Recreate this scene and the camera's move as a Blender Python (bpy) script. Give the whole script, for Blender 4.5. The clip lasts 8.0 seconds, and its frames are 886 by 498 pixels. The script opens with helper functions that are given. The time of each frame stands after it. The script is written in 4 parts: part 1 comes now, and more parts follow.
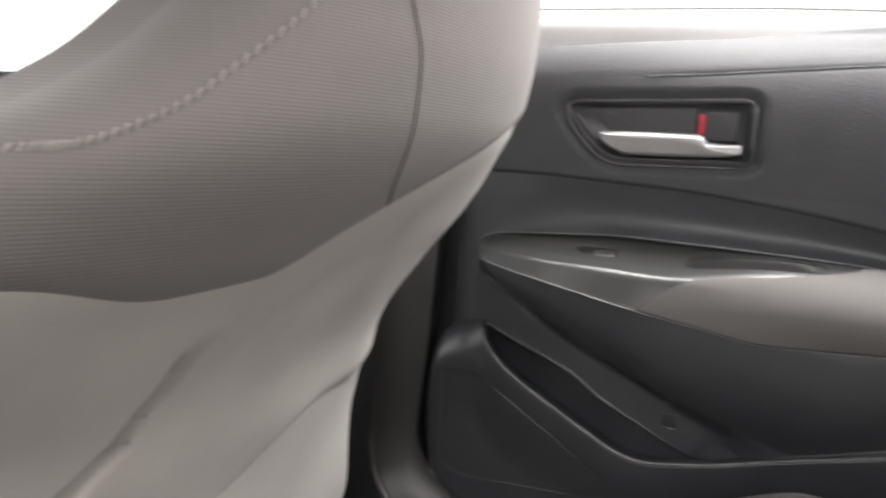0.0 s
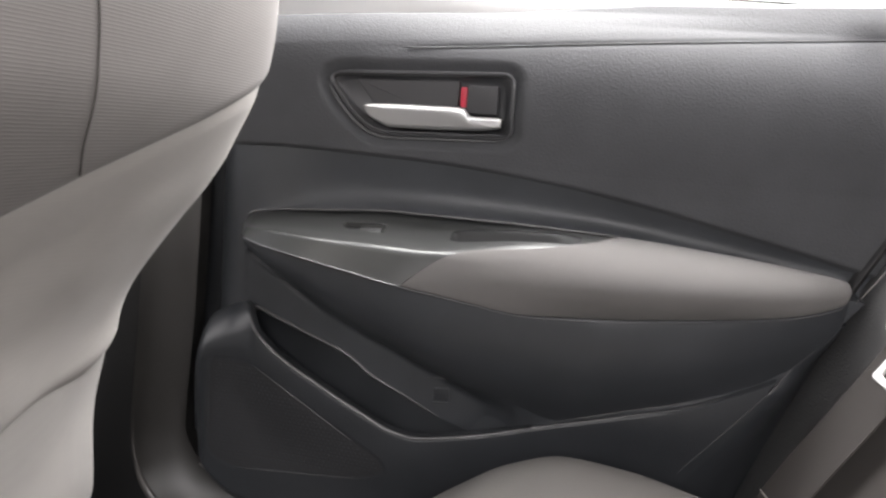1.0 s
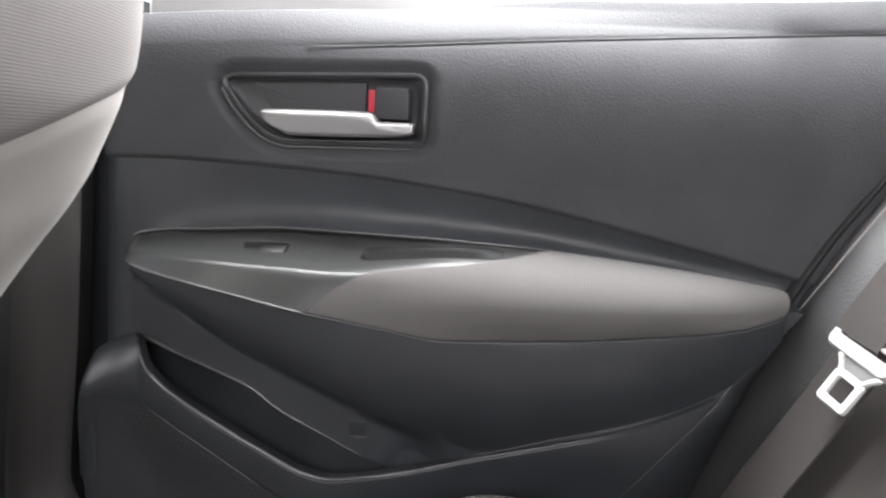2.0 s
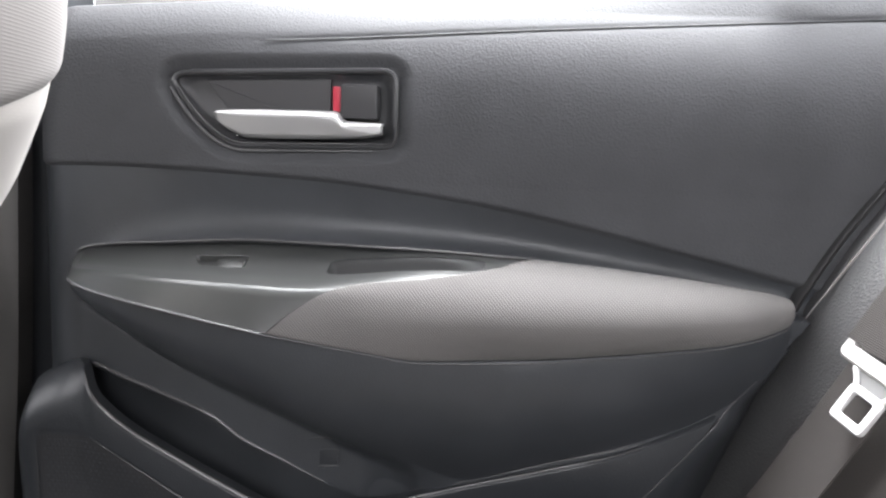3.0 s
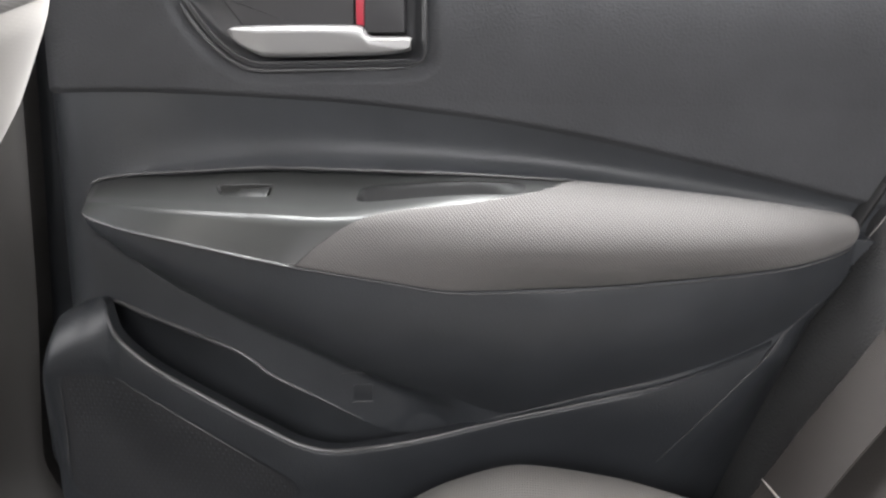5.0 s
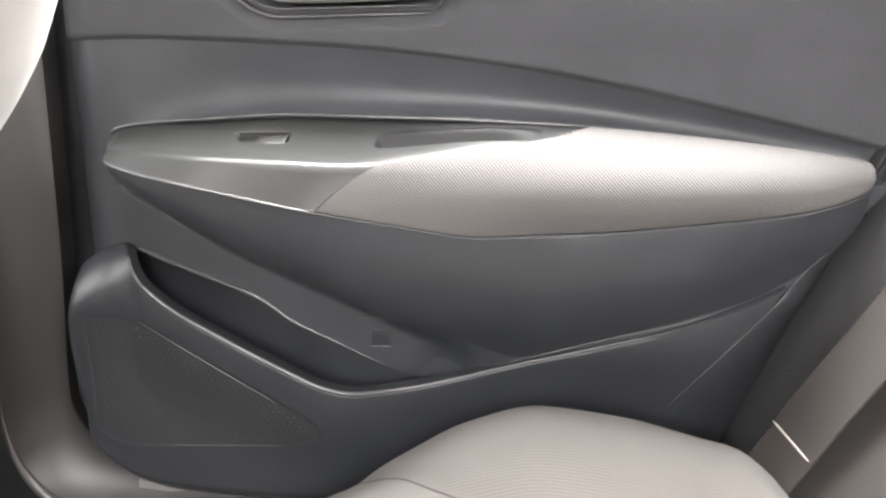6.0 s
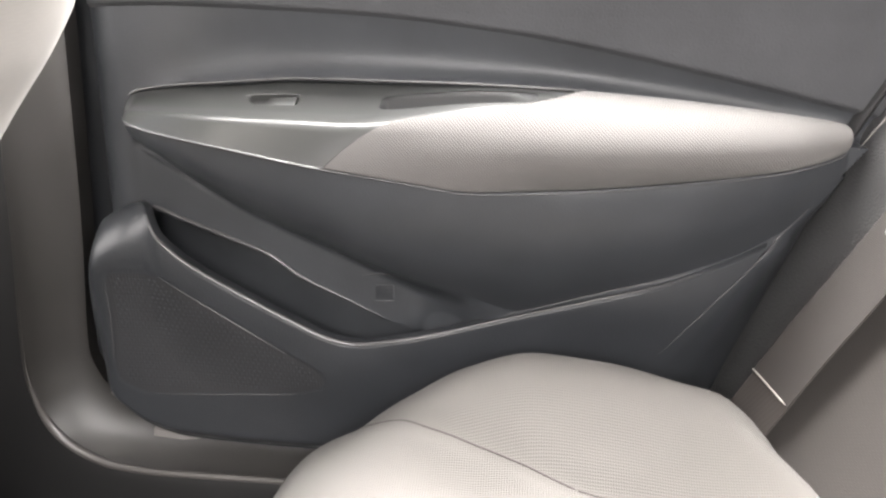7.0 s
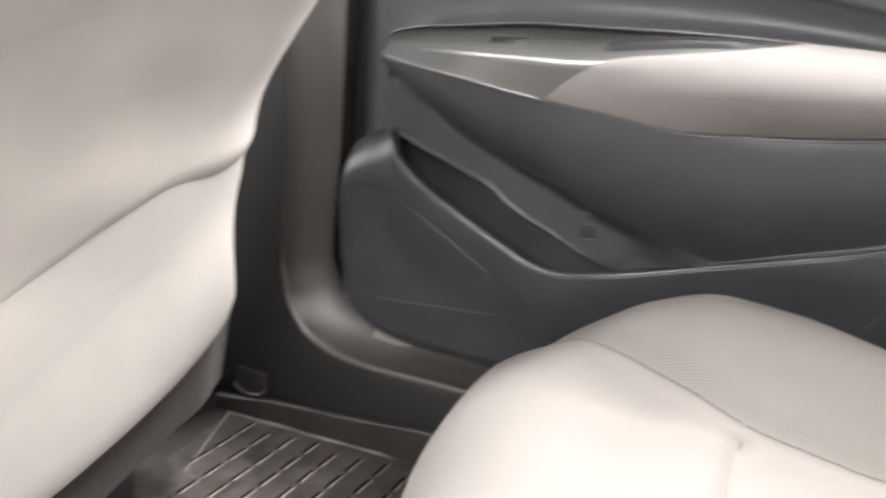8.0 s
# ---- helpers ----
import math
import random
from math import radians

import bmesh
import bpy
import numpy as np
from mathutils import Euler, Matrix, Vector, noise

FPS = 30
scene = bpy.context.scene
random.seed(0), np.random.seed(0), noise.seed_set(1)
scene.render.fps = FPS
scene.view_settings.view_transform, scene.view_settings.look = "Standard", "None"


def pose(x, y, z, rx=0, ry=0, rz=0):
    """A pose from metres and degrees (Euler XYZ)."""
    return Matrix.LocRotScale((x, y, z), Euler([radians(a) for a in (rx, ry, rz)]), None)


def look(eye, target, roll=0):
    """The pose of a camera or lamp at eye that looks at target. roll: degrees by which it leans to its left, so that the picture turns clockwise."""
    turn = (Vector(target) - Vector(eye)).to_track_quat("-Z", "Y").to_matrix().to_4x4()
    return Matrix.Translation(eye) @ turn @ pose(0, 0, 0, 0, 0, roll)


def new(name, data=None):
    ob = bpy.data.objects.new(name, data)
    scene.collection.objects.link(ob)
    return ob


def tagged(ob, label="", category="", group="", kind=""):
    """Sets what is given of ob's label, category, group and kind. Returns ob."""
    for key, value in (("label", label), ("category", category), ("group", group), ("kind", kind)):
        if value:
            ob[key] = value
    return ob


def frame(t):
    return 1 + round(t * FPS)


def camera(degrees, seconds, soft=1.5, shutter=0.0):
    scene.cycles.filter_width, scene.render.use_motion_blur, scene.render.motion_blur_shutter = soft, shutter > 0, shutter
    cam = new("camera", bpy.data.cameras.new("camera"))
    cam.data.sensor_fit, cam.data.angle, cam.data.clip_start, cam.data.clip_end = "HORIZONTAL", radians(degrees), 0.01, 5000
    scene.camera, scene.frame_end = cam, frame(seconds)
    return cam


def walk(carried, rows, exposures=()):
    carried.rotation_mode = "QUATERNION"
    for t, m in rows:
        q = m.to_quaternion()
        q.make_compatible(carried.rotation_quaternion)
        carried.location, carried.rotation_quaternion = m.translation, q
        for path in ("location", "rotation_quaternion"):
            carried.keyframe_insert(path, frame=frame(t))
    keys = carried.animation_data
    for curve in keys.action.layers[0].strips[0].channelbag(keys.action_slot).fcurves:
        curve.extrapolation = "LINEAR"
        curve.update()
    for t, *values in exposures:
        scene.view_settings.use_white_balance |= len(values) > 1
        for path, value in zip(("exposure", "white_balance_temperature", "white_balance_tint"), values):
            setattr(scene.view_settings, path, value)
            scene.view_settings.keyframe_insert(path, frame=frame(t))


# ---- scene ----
UNIT = 1.15  # the plan below is drawn in units of this many metres

cam = camera(59.3, 8.0, soft=2.4, shutter=0.4)

PATH = [
    (0, (0.168, -0.033, 0.649), (-0.623, 1.781, 0.364), 3.7),
    (0.5, (0.186, -0.009, 0.652), (-0.274, 1.912, 0.342), 3.9),
    (1, (0.206, 0.007, 0.644), (-0.14, 1.954, 0.344), 4.2),
    (1.5, (0.212, 0.04, 0.64), (-0.046, 2.001, 0.343), 3.7),
    (2, (0.215, 0.073, 0.644), (0.029, 2.046, 0.375), 3.2),
    (3.5, (0.204, 0.143, 0.646), (0.083, 2.121, 0.375), 2.1),
    (4, (0.194, 0.151, 0.65), (0.069, 2.12, 0.322), 1.7),
    (4.5, (0.196, 0.159, 0.637), (0.047, 2.119, 0.269), 1.0),
    (5.8, (0.186, 0.154, 0.63), (0.026, 2.074, 0.093), 0.7),
    (6, (0.188, 0.151, 0.628), (0.015, 2.067, 0.082), 0.6),
    (6.5, (0.187, 0.143, 0.621), (0.019, 2.052, 0.046), 0.8),
    (7, (0.192, 0.115, 0.617), (0.017, 2.02, 0.034), 0.9),
    (7.5, (0.201, 0.086, 0.603), (-0.079, 1.983, 0.036), 1.1),
    (8, (0.24, 0.057, 0.567), (-0.537, 1.811, 0.001), 3.2),
]
walk(cam, [(t, look(Vector(eye) * UNIT, Vector(target) * UNIT, roll)) for t, eye, target, roll in PATH],
     exposures=[(0, -0.17, 6950, 15), (1.0, -0.05, 6850, 15), (2.0, 0.1, 6650, 14), (3.5, 0.38, 6550, 13), (4.0, 0.25, 6550, 12), (4.5, -0.05, 6600, 12), (6.0, 1.22, 6900, 14), (7.0, 1.2, 7000, 14), (8.0, 1.0, 7050, 15)])

# ---- light ----
SUN_UP, SUN_TURN = radians(50), radians(150)
world = bpy.data.worlds.new("world")
scene.world = world
world.use_nodes = True
sky = world.node_tree.nodes.new("ShaderNodeTexSky")
sky.sky_type, sky.sun_disc, sky.sun_elevation, sky.sun_rotation = "NISHITA", False, SUN_UP, SUN_TURN
sky.dust_density = 4.0
background = world.node_tree.nodes["Background"]
background.inputs["Strength"].default_value = 0.15
world.node_tree.links.new(sky.outputs[0], background.inputs["Color"])

sun = new("sun", bpy.data.lights.new("sun", "SUN"))
sun.data.energy, sun.data.angle, sun.data.color = 1.0, radians(20), (1.0, 0.96, 0.9)
sun.rotation_euler = (radians(90) - SUN_UP, 0, radians(180) - SUN_TURN)


def window_light(name, eye, target, wide, high, power, tint):
    """Sky light that comes in through one window's opening."""
    lamp = new(name, bpy.data.lights.new(name, "AREA"))
    lamp.data.shape, lamp.data.size, lamp.data.size_y = "RECTANGLE", wide * UNIT, high * UNIT
    lamp.data.energy, lamp.data.color = power, tint
    lamp.matrix_world = look(Vector(eye) * UNIT, Vector(target) * UNIT)


window_light("window_light_door", (0.20, 1.00, 1.36), (0.20, 0.55, 0.62), 0.85, 0.62, 82.0, (0.97, 0.985, 1.0))
window_light("window_light_front_door", (-0.72, 1.00, 1.32), (-0.72, 0.55, 0.62), 0.80, 0.58, 34.0, (0.97, 0.985, 1.0))
window_light("window_light_far_door", (0.1, -0.92, 1.10), (0.1, -0.2, 0.65), 0.8, 0.45, 16.0, (0.97, 0.98, 1.0))
window_light("window_light_windscreen", (-1.22, 0.0, 0.97), (-0.94, 0.0, 0.46), 1.1, 0.55, 5.0, (0.97, 0.98, 1.0))
window_light("window_light_back", (0.98, 0.0, 0.98), (0.69, 0.0, 0.56), 1.0, 0.38, 7.0, (0.97, 0.98, 1.0))


# ---- materials ----
def material(name, colour, rough=0.5, metal=0.0, mottle=0.12, mottle_scale=14.0, spec=0.5):
    """A principled material with soft mottling in its colour and gloss. Returns it with its nodes, links, shader and coordinates."""
    mat = bpy.data.materials.new(name)
    mat.use_nodes = True
    nodes, links = mat.node_tree.nodes, mat.node_tree.links
    shader = nodes["Principled BSDF"]
    shader.inputs["Metallic"].default_value = metal
    shader.inputs["Specular IOR Level"].default_value = spec
    coords = nodes.new("ShaderNodeTexCoord")
    blotch = nodes.new("ShaderNodeTexNoise")
    blotch.inputs["Scale"].default_value, blotch.inputs["Detail"].default_value = mottle_scale, 6
    links.new(coords.outputs["Object"], blotch.inputs["Vector"])
    ramp = nodes.new("ShaderNodeMapRange")
    ramp.inputs["From Min"].default_value, ramp.inputs["From Max"].default_value = 0.3, 0.7
    ramp.inputs["To Min"].default_value, ramp.inputs["To Max"].default_value = 1 - mottle, 1 + mottle
    links.new(blotch.outputs["Fac"], ramp.inputs["Value"])
    tone = nodes.new("ShaderNodeVectorMath")
    tone.operation = "SCALE"
    tone.inputs[0].default_value = colour
    links.new(ramp.outputs["Result"], tone.inputs["Scale"])
    links.new(tone.outputs["Vector"], shader.inputs["Base Color"])
    gloss = nodes.new("ShaderNodeMapRange")
    gloss.inputs["From Min"].default_value, gloss.inputs["From Max"].default_value = 0.3, 0.7
    gloss.inputs["To Min"].default_value, gloss.inputs["To Max"].default_value = max(rough - min(0.05, mottle * 0.3), 0.02), min(rough + min(0.05, mottle * 0.3), 1)
    links.new(blotch.outputs["Fac"], gloss.inputs["Value"])
    links.new(gloss.outputs["Result"], shader.inputs["Roughness"])
    return mat, nodes, links, shader, coords


def bump(nodes, links, shader, height, strength, distance):
    node = nodes.new("ShaderNodeBump")
    node.inputs["Strength"].default_value, node.inputs["Distance"].default_value = strength, distance
    links.new(height, node.inputs["Height"])
    links.new(node.outputs["Normal"], shader.inputs["Normal"])


def grained(name, colour, rough, cell=0.0016, depth=0.00025, strength=0.6, mottle=0.10, spec=0.5, random_cells=1.0, mottle_scale=14.0):
    """Moulded plastic or vinyl with a leather grain of that cell size."""
    mat, nodes, links, shader, coords = material(name, colour, rough, mottle=mottle, mottle_scale=mottle_scale, spec=spec)
    warp = nodes.new("ShaderNodeTexNoise")
    warp.inputs["Scale"].default_value = 0.25 / cell
    links.new(coords.outputs["Object"], warp.inputs["Vector"])
    push = nodes.new("ShaderNodeMixRGB")
    push.blend_type, push.inputs["Fac"].default_value = "ADD", 0.0012
    links.new(coords.outputs["Object"], push.inputs["Color1"])
    links.new(warp.outputs["Color"], push.inputs["Color2"])
    cells = nodes.new("ShaderNodeTexVoronoi")
    cells.inputs["Scale"].default_value = 1 / cell
    cells.inputs["Randomness"].default_value = random_cells
    links.new(push.outputs["Color"], cells.inputs["Vector"])
    bump(nodes, links, shader, cells.outputs["Distance"], strength, depth)
    return mat


def woven(name, colour, pitch=0.0016, depth=0.0004, strength=0.7, rough=0.9, along=(0, 0, 0), mottle=0.07, shade=0.22, axes="XZ"):
    """Knitted cloth: two crossing ribs, with the valleys a little darker than the yarn."""
    mat, nodes, links, shader, coords = material(name, colour, rough, mottle=mottle, mottle_scale=9.0, spec=0.25)
    turn = nodes.new("ShaderNodeMapping")
    turn.inputs["Rotation"].default_value = [radians(a) for a in along]
    links.new(coords.outputs["Object"], turn.inputs["Vector"])
    ribs = []
    for axis in axes:
        rib = nodes.new("ShaderNodeTexWave")
        rib.bands_direction = axis
        rib.inputs["Scale"].default_value = 0.314 / pitch * (1.0 if axis == "X" else 1.15)
        rib.inputs["Distortion"].default_value = 0.6
        rib.inputs["Detail"].default_value = 1.0
        links.new(turn.outputs["Vector"], rib.inputs["Vector"])
        ribs.append(rib)
    join = nodes.new("ShaderNodeMath")
    join.operation = "MULTIPLY"
    links.new(ribs[0].outputs["Fac"], join.inputs[0])
    links.new(ribs[-1].outputs["Fac"], join.inputs[1])
    bump(nodes, links, shader, join.outputs[0], strength, depth)
    yarn = nodes.new("ShaderNodeMapRange")
    yarn.inputs["To Min"].default_value, yarn.inputs["To Max"].default_value = 1 - shade, 1 + shade * 0.4
    links.new(join.outputs[0], yarn.inputs["Value"])
    tint = nodes.new("ShaderNodeVectorMath")
    tint.operation = "SCALE"
    base = shader.inputs["Base Color"].links[0].from_socket
    links.new(base, tint.inputs[0])
    links.new(yarn.outputs["Result"], tint.inputs["Scale"])
    links.new(tint.outputs["Vector"], shader.inputs["Base Color"])
    shader.inputs["Sheen Weight"].default_value = 0.15
    return mat


CHARCOAL = grained("charcoal_grained_plastic", (0.0370, 0.0403, 0.0452), 0.36)
CHARCOAL_SOFT = grained("charcoal_soft_trim", (0.0455, 0.0493, 0.0548), 0.40, cell=0.0014, depth=0.0002, strength=0.45, mottle=0.14)
UPPER = grained("charcoal_upper_trim", (0.0710, 0.0730, 0.0775), 0.64, cell=0.0020, depth=0.0006, strength=0.6, spec=0.12)
PLATE = grained("satin_grey_plastic", (0.050, 0.052, 0.051), 0.28, cell=0.0008, depth=0.00003, strength=0.2, mottle=0.015, spec=0.6)
# Darker than the plate: the shade inside the cup is in this colour.
CUP = grained("shaded_cup_plastic", (0.032, 0.033, 0.034), 0.50, cell=0.0012, depth=0.00008, strength=0.3, mottle=0.03, spec=0.35)
KNOB = grained("black_knob_plastic", (0.038, 0.038, 0.041), 0.52, cell=0.0008, depth=0.00003, strength=0.2, mottle=0.03)
GLOSS = grained("smooth_black_plastic", (0.055, 0.056, 0.060), 0.36, cell=0.0008, depth=0.00003, strength=0.2)
FRAME = grained("black_frame_plastic", (0.042, 0.043, 0.046), 0.32, cell=0.0008, depth=0.00003, strength=0.2, spec=0.8)
RUBBER = grained("black_rubber", (0.022, 0.022, 0.023), 0.62, cell=0.002, depth=0.0001, strength=0.3)
# Near-black: the pad's seam, and painted shade for mat slots that aren't sunk.
DARK = grained("seam_and_slot_shade", (0.010, 0.010, 0.011), 0.9, cell=0.003, depth=0.0002, spec=0.1)
SILVER = grained("satin_silver_paint", (0.40, 0.40, 0.40), 0.33, cell=0.0006, depth=0.00002, strength=0.2, mottle=0.03)
SILVER.node_tree.nodes["Principled BSDF"].inputs["Metallic"].default_value = 0.45
RED = grained("red_lock_mark", (0.55, 0.03, 0.06), 0.45, cell=0.001, depth=0.00003, mottle=0.05)
PAD_CLOTH = woven("taupe_armrest_cloth", (0.200, 0.192, 0.187), pitch=0.0019, depth=0.0005, strength=1.0, shade=0.32, along=(0, 45, 0))
SEAT_CLOTH = woven("light_grey_seat_cloth", (0.174, 0.1665, 0.157), pitch=0.0019, depth=0.0005, strength=0.8, shade=0.15, axes="XY")
BACK_CLOTH = woven("grey_ribbed_seat_cloth", (0.180, 0.1695, 0.162), pitch=0.0021, depth=0.00018, strength=0.5, shade=0.07, axes="Z")
PLAIN_CLOTH = woven("pale_stretch_cloth", (0.38, 0.367, 0.347), pitch=0.0023, depth=0.0001, strength=0.15, shade=0.02)
# Seat cloth darkened: the shade on backrest and seat base is in this colour.
SHADED_CLOTH = woven("shaded_seat_cloth", (0.048, 0.0435, 0.0405), pitch=0.0016, depth=0.0002, strength=0.4, shade=0.06)
SEAM_THREAD = woven("grey_seam_thread", (0.095, 0.088, 0.082), pitch=0.0006, depth=0.0002)
STITCHING = woven("grey_stitching_thread", (0.46, 0.44, 0.41), pitch=0.0006, depth=0.0002)
PALE_THREAD = woven("pale_stitching_thread", (0.60, 0.57, 0.53), pitch=0.0006, depth=0.0002)
WEBBING = woven("grey_belt_webbing", (0.053, 0.047, 0.044), pitch=0.0018, depth=0.0005, along=(0, -31, 0), shade=0.30, axes="Z", rough=0.7)
CHROME = grained("bare_steel", (0.80, 0.80, 0.80), 0.24, cell=0.001, depth=0.00002, mottle=0.03)
CHROME.node_tree.nodes["Principled BSDF"].inputs["Metallic"].default_value = 0.35
# Tongue's blade toned down: its shade is painted as grey.
GREY_PLASTIC = grained("shaded_blade_grey", (0.20, 0.20, 0.20), 0.40, cell=0.001, depth=0.00003, mottle=0.05)
PALE_PLASTIC = grained("pale_grey_plastic", (0.50, 0.49, 0.475), 0.36, cell=0.001, depth=0.00003, mottle=0.05)
SKIRT = woven("brown_grey_skirt_cloth", (0.046, 0.040, 0.0355), pitch=0.0015, depth=0.0002, shade=0.1)
CARPET = woven("dark_carpet", (0.035, 0.033, 0.032), pitch=0.003, depth=0.001)
# Pale rib lips: their highlight is put into the colour; also worn field edge.
RIB_RUBBER = grained("highlit_and_worn_rib_rubber", (0.25, 0.235, 0.22), 0.24, cell=0.002, depth=0.0001, strength=0.3, mottle=0.3)
FIELD_RUBBER = grained("dull_mat_rubber", (0.050, 0.046, 0.043), 0.36, cell=0.002, depth=0.0003, strength=0.5, mottle=0.6, mottle_scale=45.0)
MAT_RUBBER = grained("brown_black_mat_rubber", (0.030, 0.028, 0.0265), 0.36, cell=0.002, depth=0.0001, strength=0.3, mottle=0.25)
LINER = woven("pale_headliner_cloth", (0.62, 0.61, 0.58), pitch=0.002, depth=0.0002)
ROAD = grained("asphalt", (0.05, 0.05, 0.052), 0.85, cell=0.02, depth=0.004, mottle=0.2)

GRILLE_MAT = grained("perforated_grille", (0.038, 0.039, 0.042), 0.45, cell=0.0030, depth=0.0006, strength=0.6, random_cells=0.0)
QUARTER = grained("grey_quarter_vinyl", (0.080, 0.0805, 0.082), 0.32, cell=0.0018, depth=0.0006, strength=0.7, spec=0.8)
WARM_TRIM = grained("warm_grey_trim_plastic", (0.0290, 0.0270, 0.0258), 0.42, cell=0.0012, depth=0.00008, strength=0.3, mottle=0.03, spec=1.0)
# Pale because the seal catches light there: that light is in the colour.
SEAL_GREY = grained("lit_grey_rubber", (0.27, 0.257, 0.247), 0.4, cell=0.002, depth=0.00005, strength=0.3, mottle=0.12)
# Paler than trim and mat: highlights along their edges are put into this colour.
WARM_EDGE = grained("highlit_warm_grey_edge", (0.11, 0.104, 0.10), 0.25, cell=0.003, depth=0.00003, strength=0.2, mottle=0.03, spec=1.0)
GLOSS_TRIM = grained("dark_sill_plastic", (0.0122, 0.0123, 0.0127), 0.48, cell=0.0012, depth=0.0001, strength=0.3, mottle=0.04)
MID_CLOTH = woven("grey_smooth_cloth", (0.42, 0.402, 0.378), pitch=0.0023, depth=0.0001, strength=0.15, shade=0.02)
# Same webbing with a lighter colour, which evens out the light along the belt.
WEBBING_LIT = woven("lit_belt_webbing", (0.062, 0.054, 0.050), pitch=0.0015, depth=0.0002, along=(0, -31, 0), shade=0.10, rough=0.7)
PAINT = grained("pale_car_paint", (0.6, 0.6, 0.6), 0.25, cell=0.003, depth=0.00001, mottle=0.03)

# Lighter than the charcoal trim: edge highlights are put into this colour.
BEAD = grained("highlit_charcoal_edge", (0.085, 0.086, 0.089), 0.24, cell=0.003, depth=0.00002, strength=0.2, mottle=0.03, spec=1.0)

GLASS = bpy.data.materials.new("window_glass")
GLASS.use_nodes = True
_n, _l = GLASS.node_tree.nodes, GLASS.node_tree.links
_clear, _mirror, _mix, _edge = _n.new("ShaderNodeBsdfTransparent"), _n.new("ShaderNodeBsdfGlossy"), _n.new("ShaderNodeMixShader"), _n.new("ShaderNodeFresnel")
_clear.inputs["Color"].default_value = (0.86, 0.90, 0.88, 1)
_mirror.inputs["Roughness"].default_value = 0.01
_l.new(_edge.outputs[0], _mix.inputs[0])
_l.new(_clear.outputs[0], _mix.inputs[1])
_l.new(_mirror.outputs[0], _mix.inputs[2])
_l.new(_mix.outputs[0], _n["Material Output"].inputs["Surface"])


# ---- shaping tools ----
def spline(*knots):
    """A smooth monotone curve through (place, value) knots; flat beyond its ends."""
    px, py = np.array([k[0] for k in knots], float), np.array([k[1] for k in knots], float)
    step, rise = np.diff(px), np.diff(py) / np.diff(px)
    slope = np.zeros(len(px))
    for i in range(1, len(px) - 1):
        if rise[i - 1] * rise[i] > 0:
            a, b = 2 * step[i] + step[i - 1], step[i] + 2 * step[i - 1]
            slope[i] = (a + b) / (a / rise[i - 1] + b / rise[i])
    slope[0], slope[-1] = rise[0], rise[-1]

    def value(at):
        at = np.clip(np.asarray(at, float), px[0], px[-1])
        i = np.clip(np.searchsorted(px, at) - 1, 0, len(step) - 1)
        u, h = (at - px[i]) / step[i], step[i]
        return ((1 + 2 * u) * (1 - u) ** 2 * py[i] + u * (1 - u) ** 2 * h * slope[i]
                + u * u * (3 - 2 * u) * py[i + 1] + u * u * (u - 1) * h * slope[i + 1])
    return value


def ease(a, b, value):
    u = np.clip((np.asarray(value, float) - a) / (b - a), 0, 1)
    return u * u * (3 - 2 * u)


def thing(name, base, label, category, group="", kind=""):
    """An Empty at the thing's base, which parents its parts."""
    ob = new(name)
    ob.empty_display_size = 0.05
    ob.location = Vector(base) * UNIT
    return tagged(ob, label, category, group, kind)


def world_base(ob):
    at = Vector(ob.location)
    return at + world_base(ob.parent) if ob.parent else at


def link_mesh(name, me, mat, parent=None, label="", sharp=38):
    me.materials.append(mat)
    me.shade_smooth()
    me.set_sharp_from_angle(angle=radians(sharp))
    ob = new(name, me)
    if parent:
        ob.parent = parent
        me.transform(Matrix.Translation(-world_base(parent)))
    return tagged(ob, label)


def part(name, bm, mat, parent=None, label="", sharp=38):
    """Links a bmesh, drawn in plan units, as one mesh object."""
    bmesh.ops.recalc_face_normals(bm, faces=bm.faces)
    me = bpy.data.meshes.new(name)
    bm.to_mesh(me)
    bm.free()
    me.transform(Matrix.Scale(UNIT, 4))
    return link_mesh(name, me, mat, parent, label, sharp)


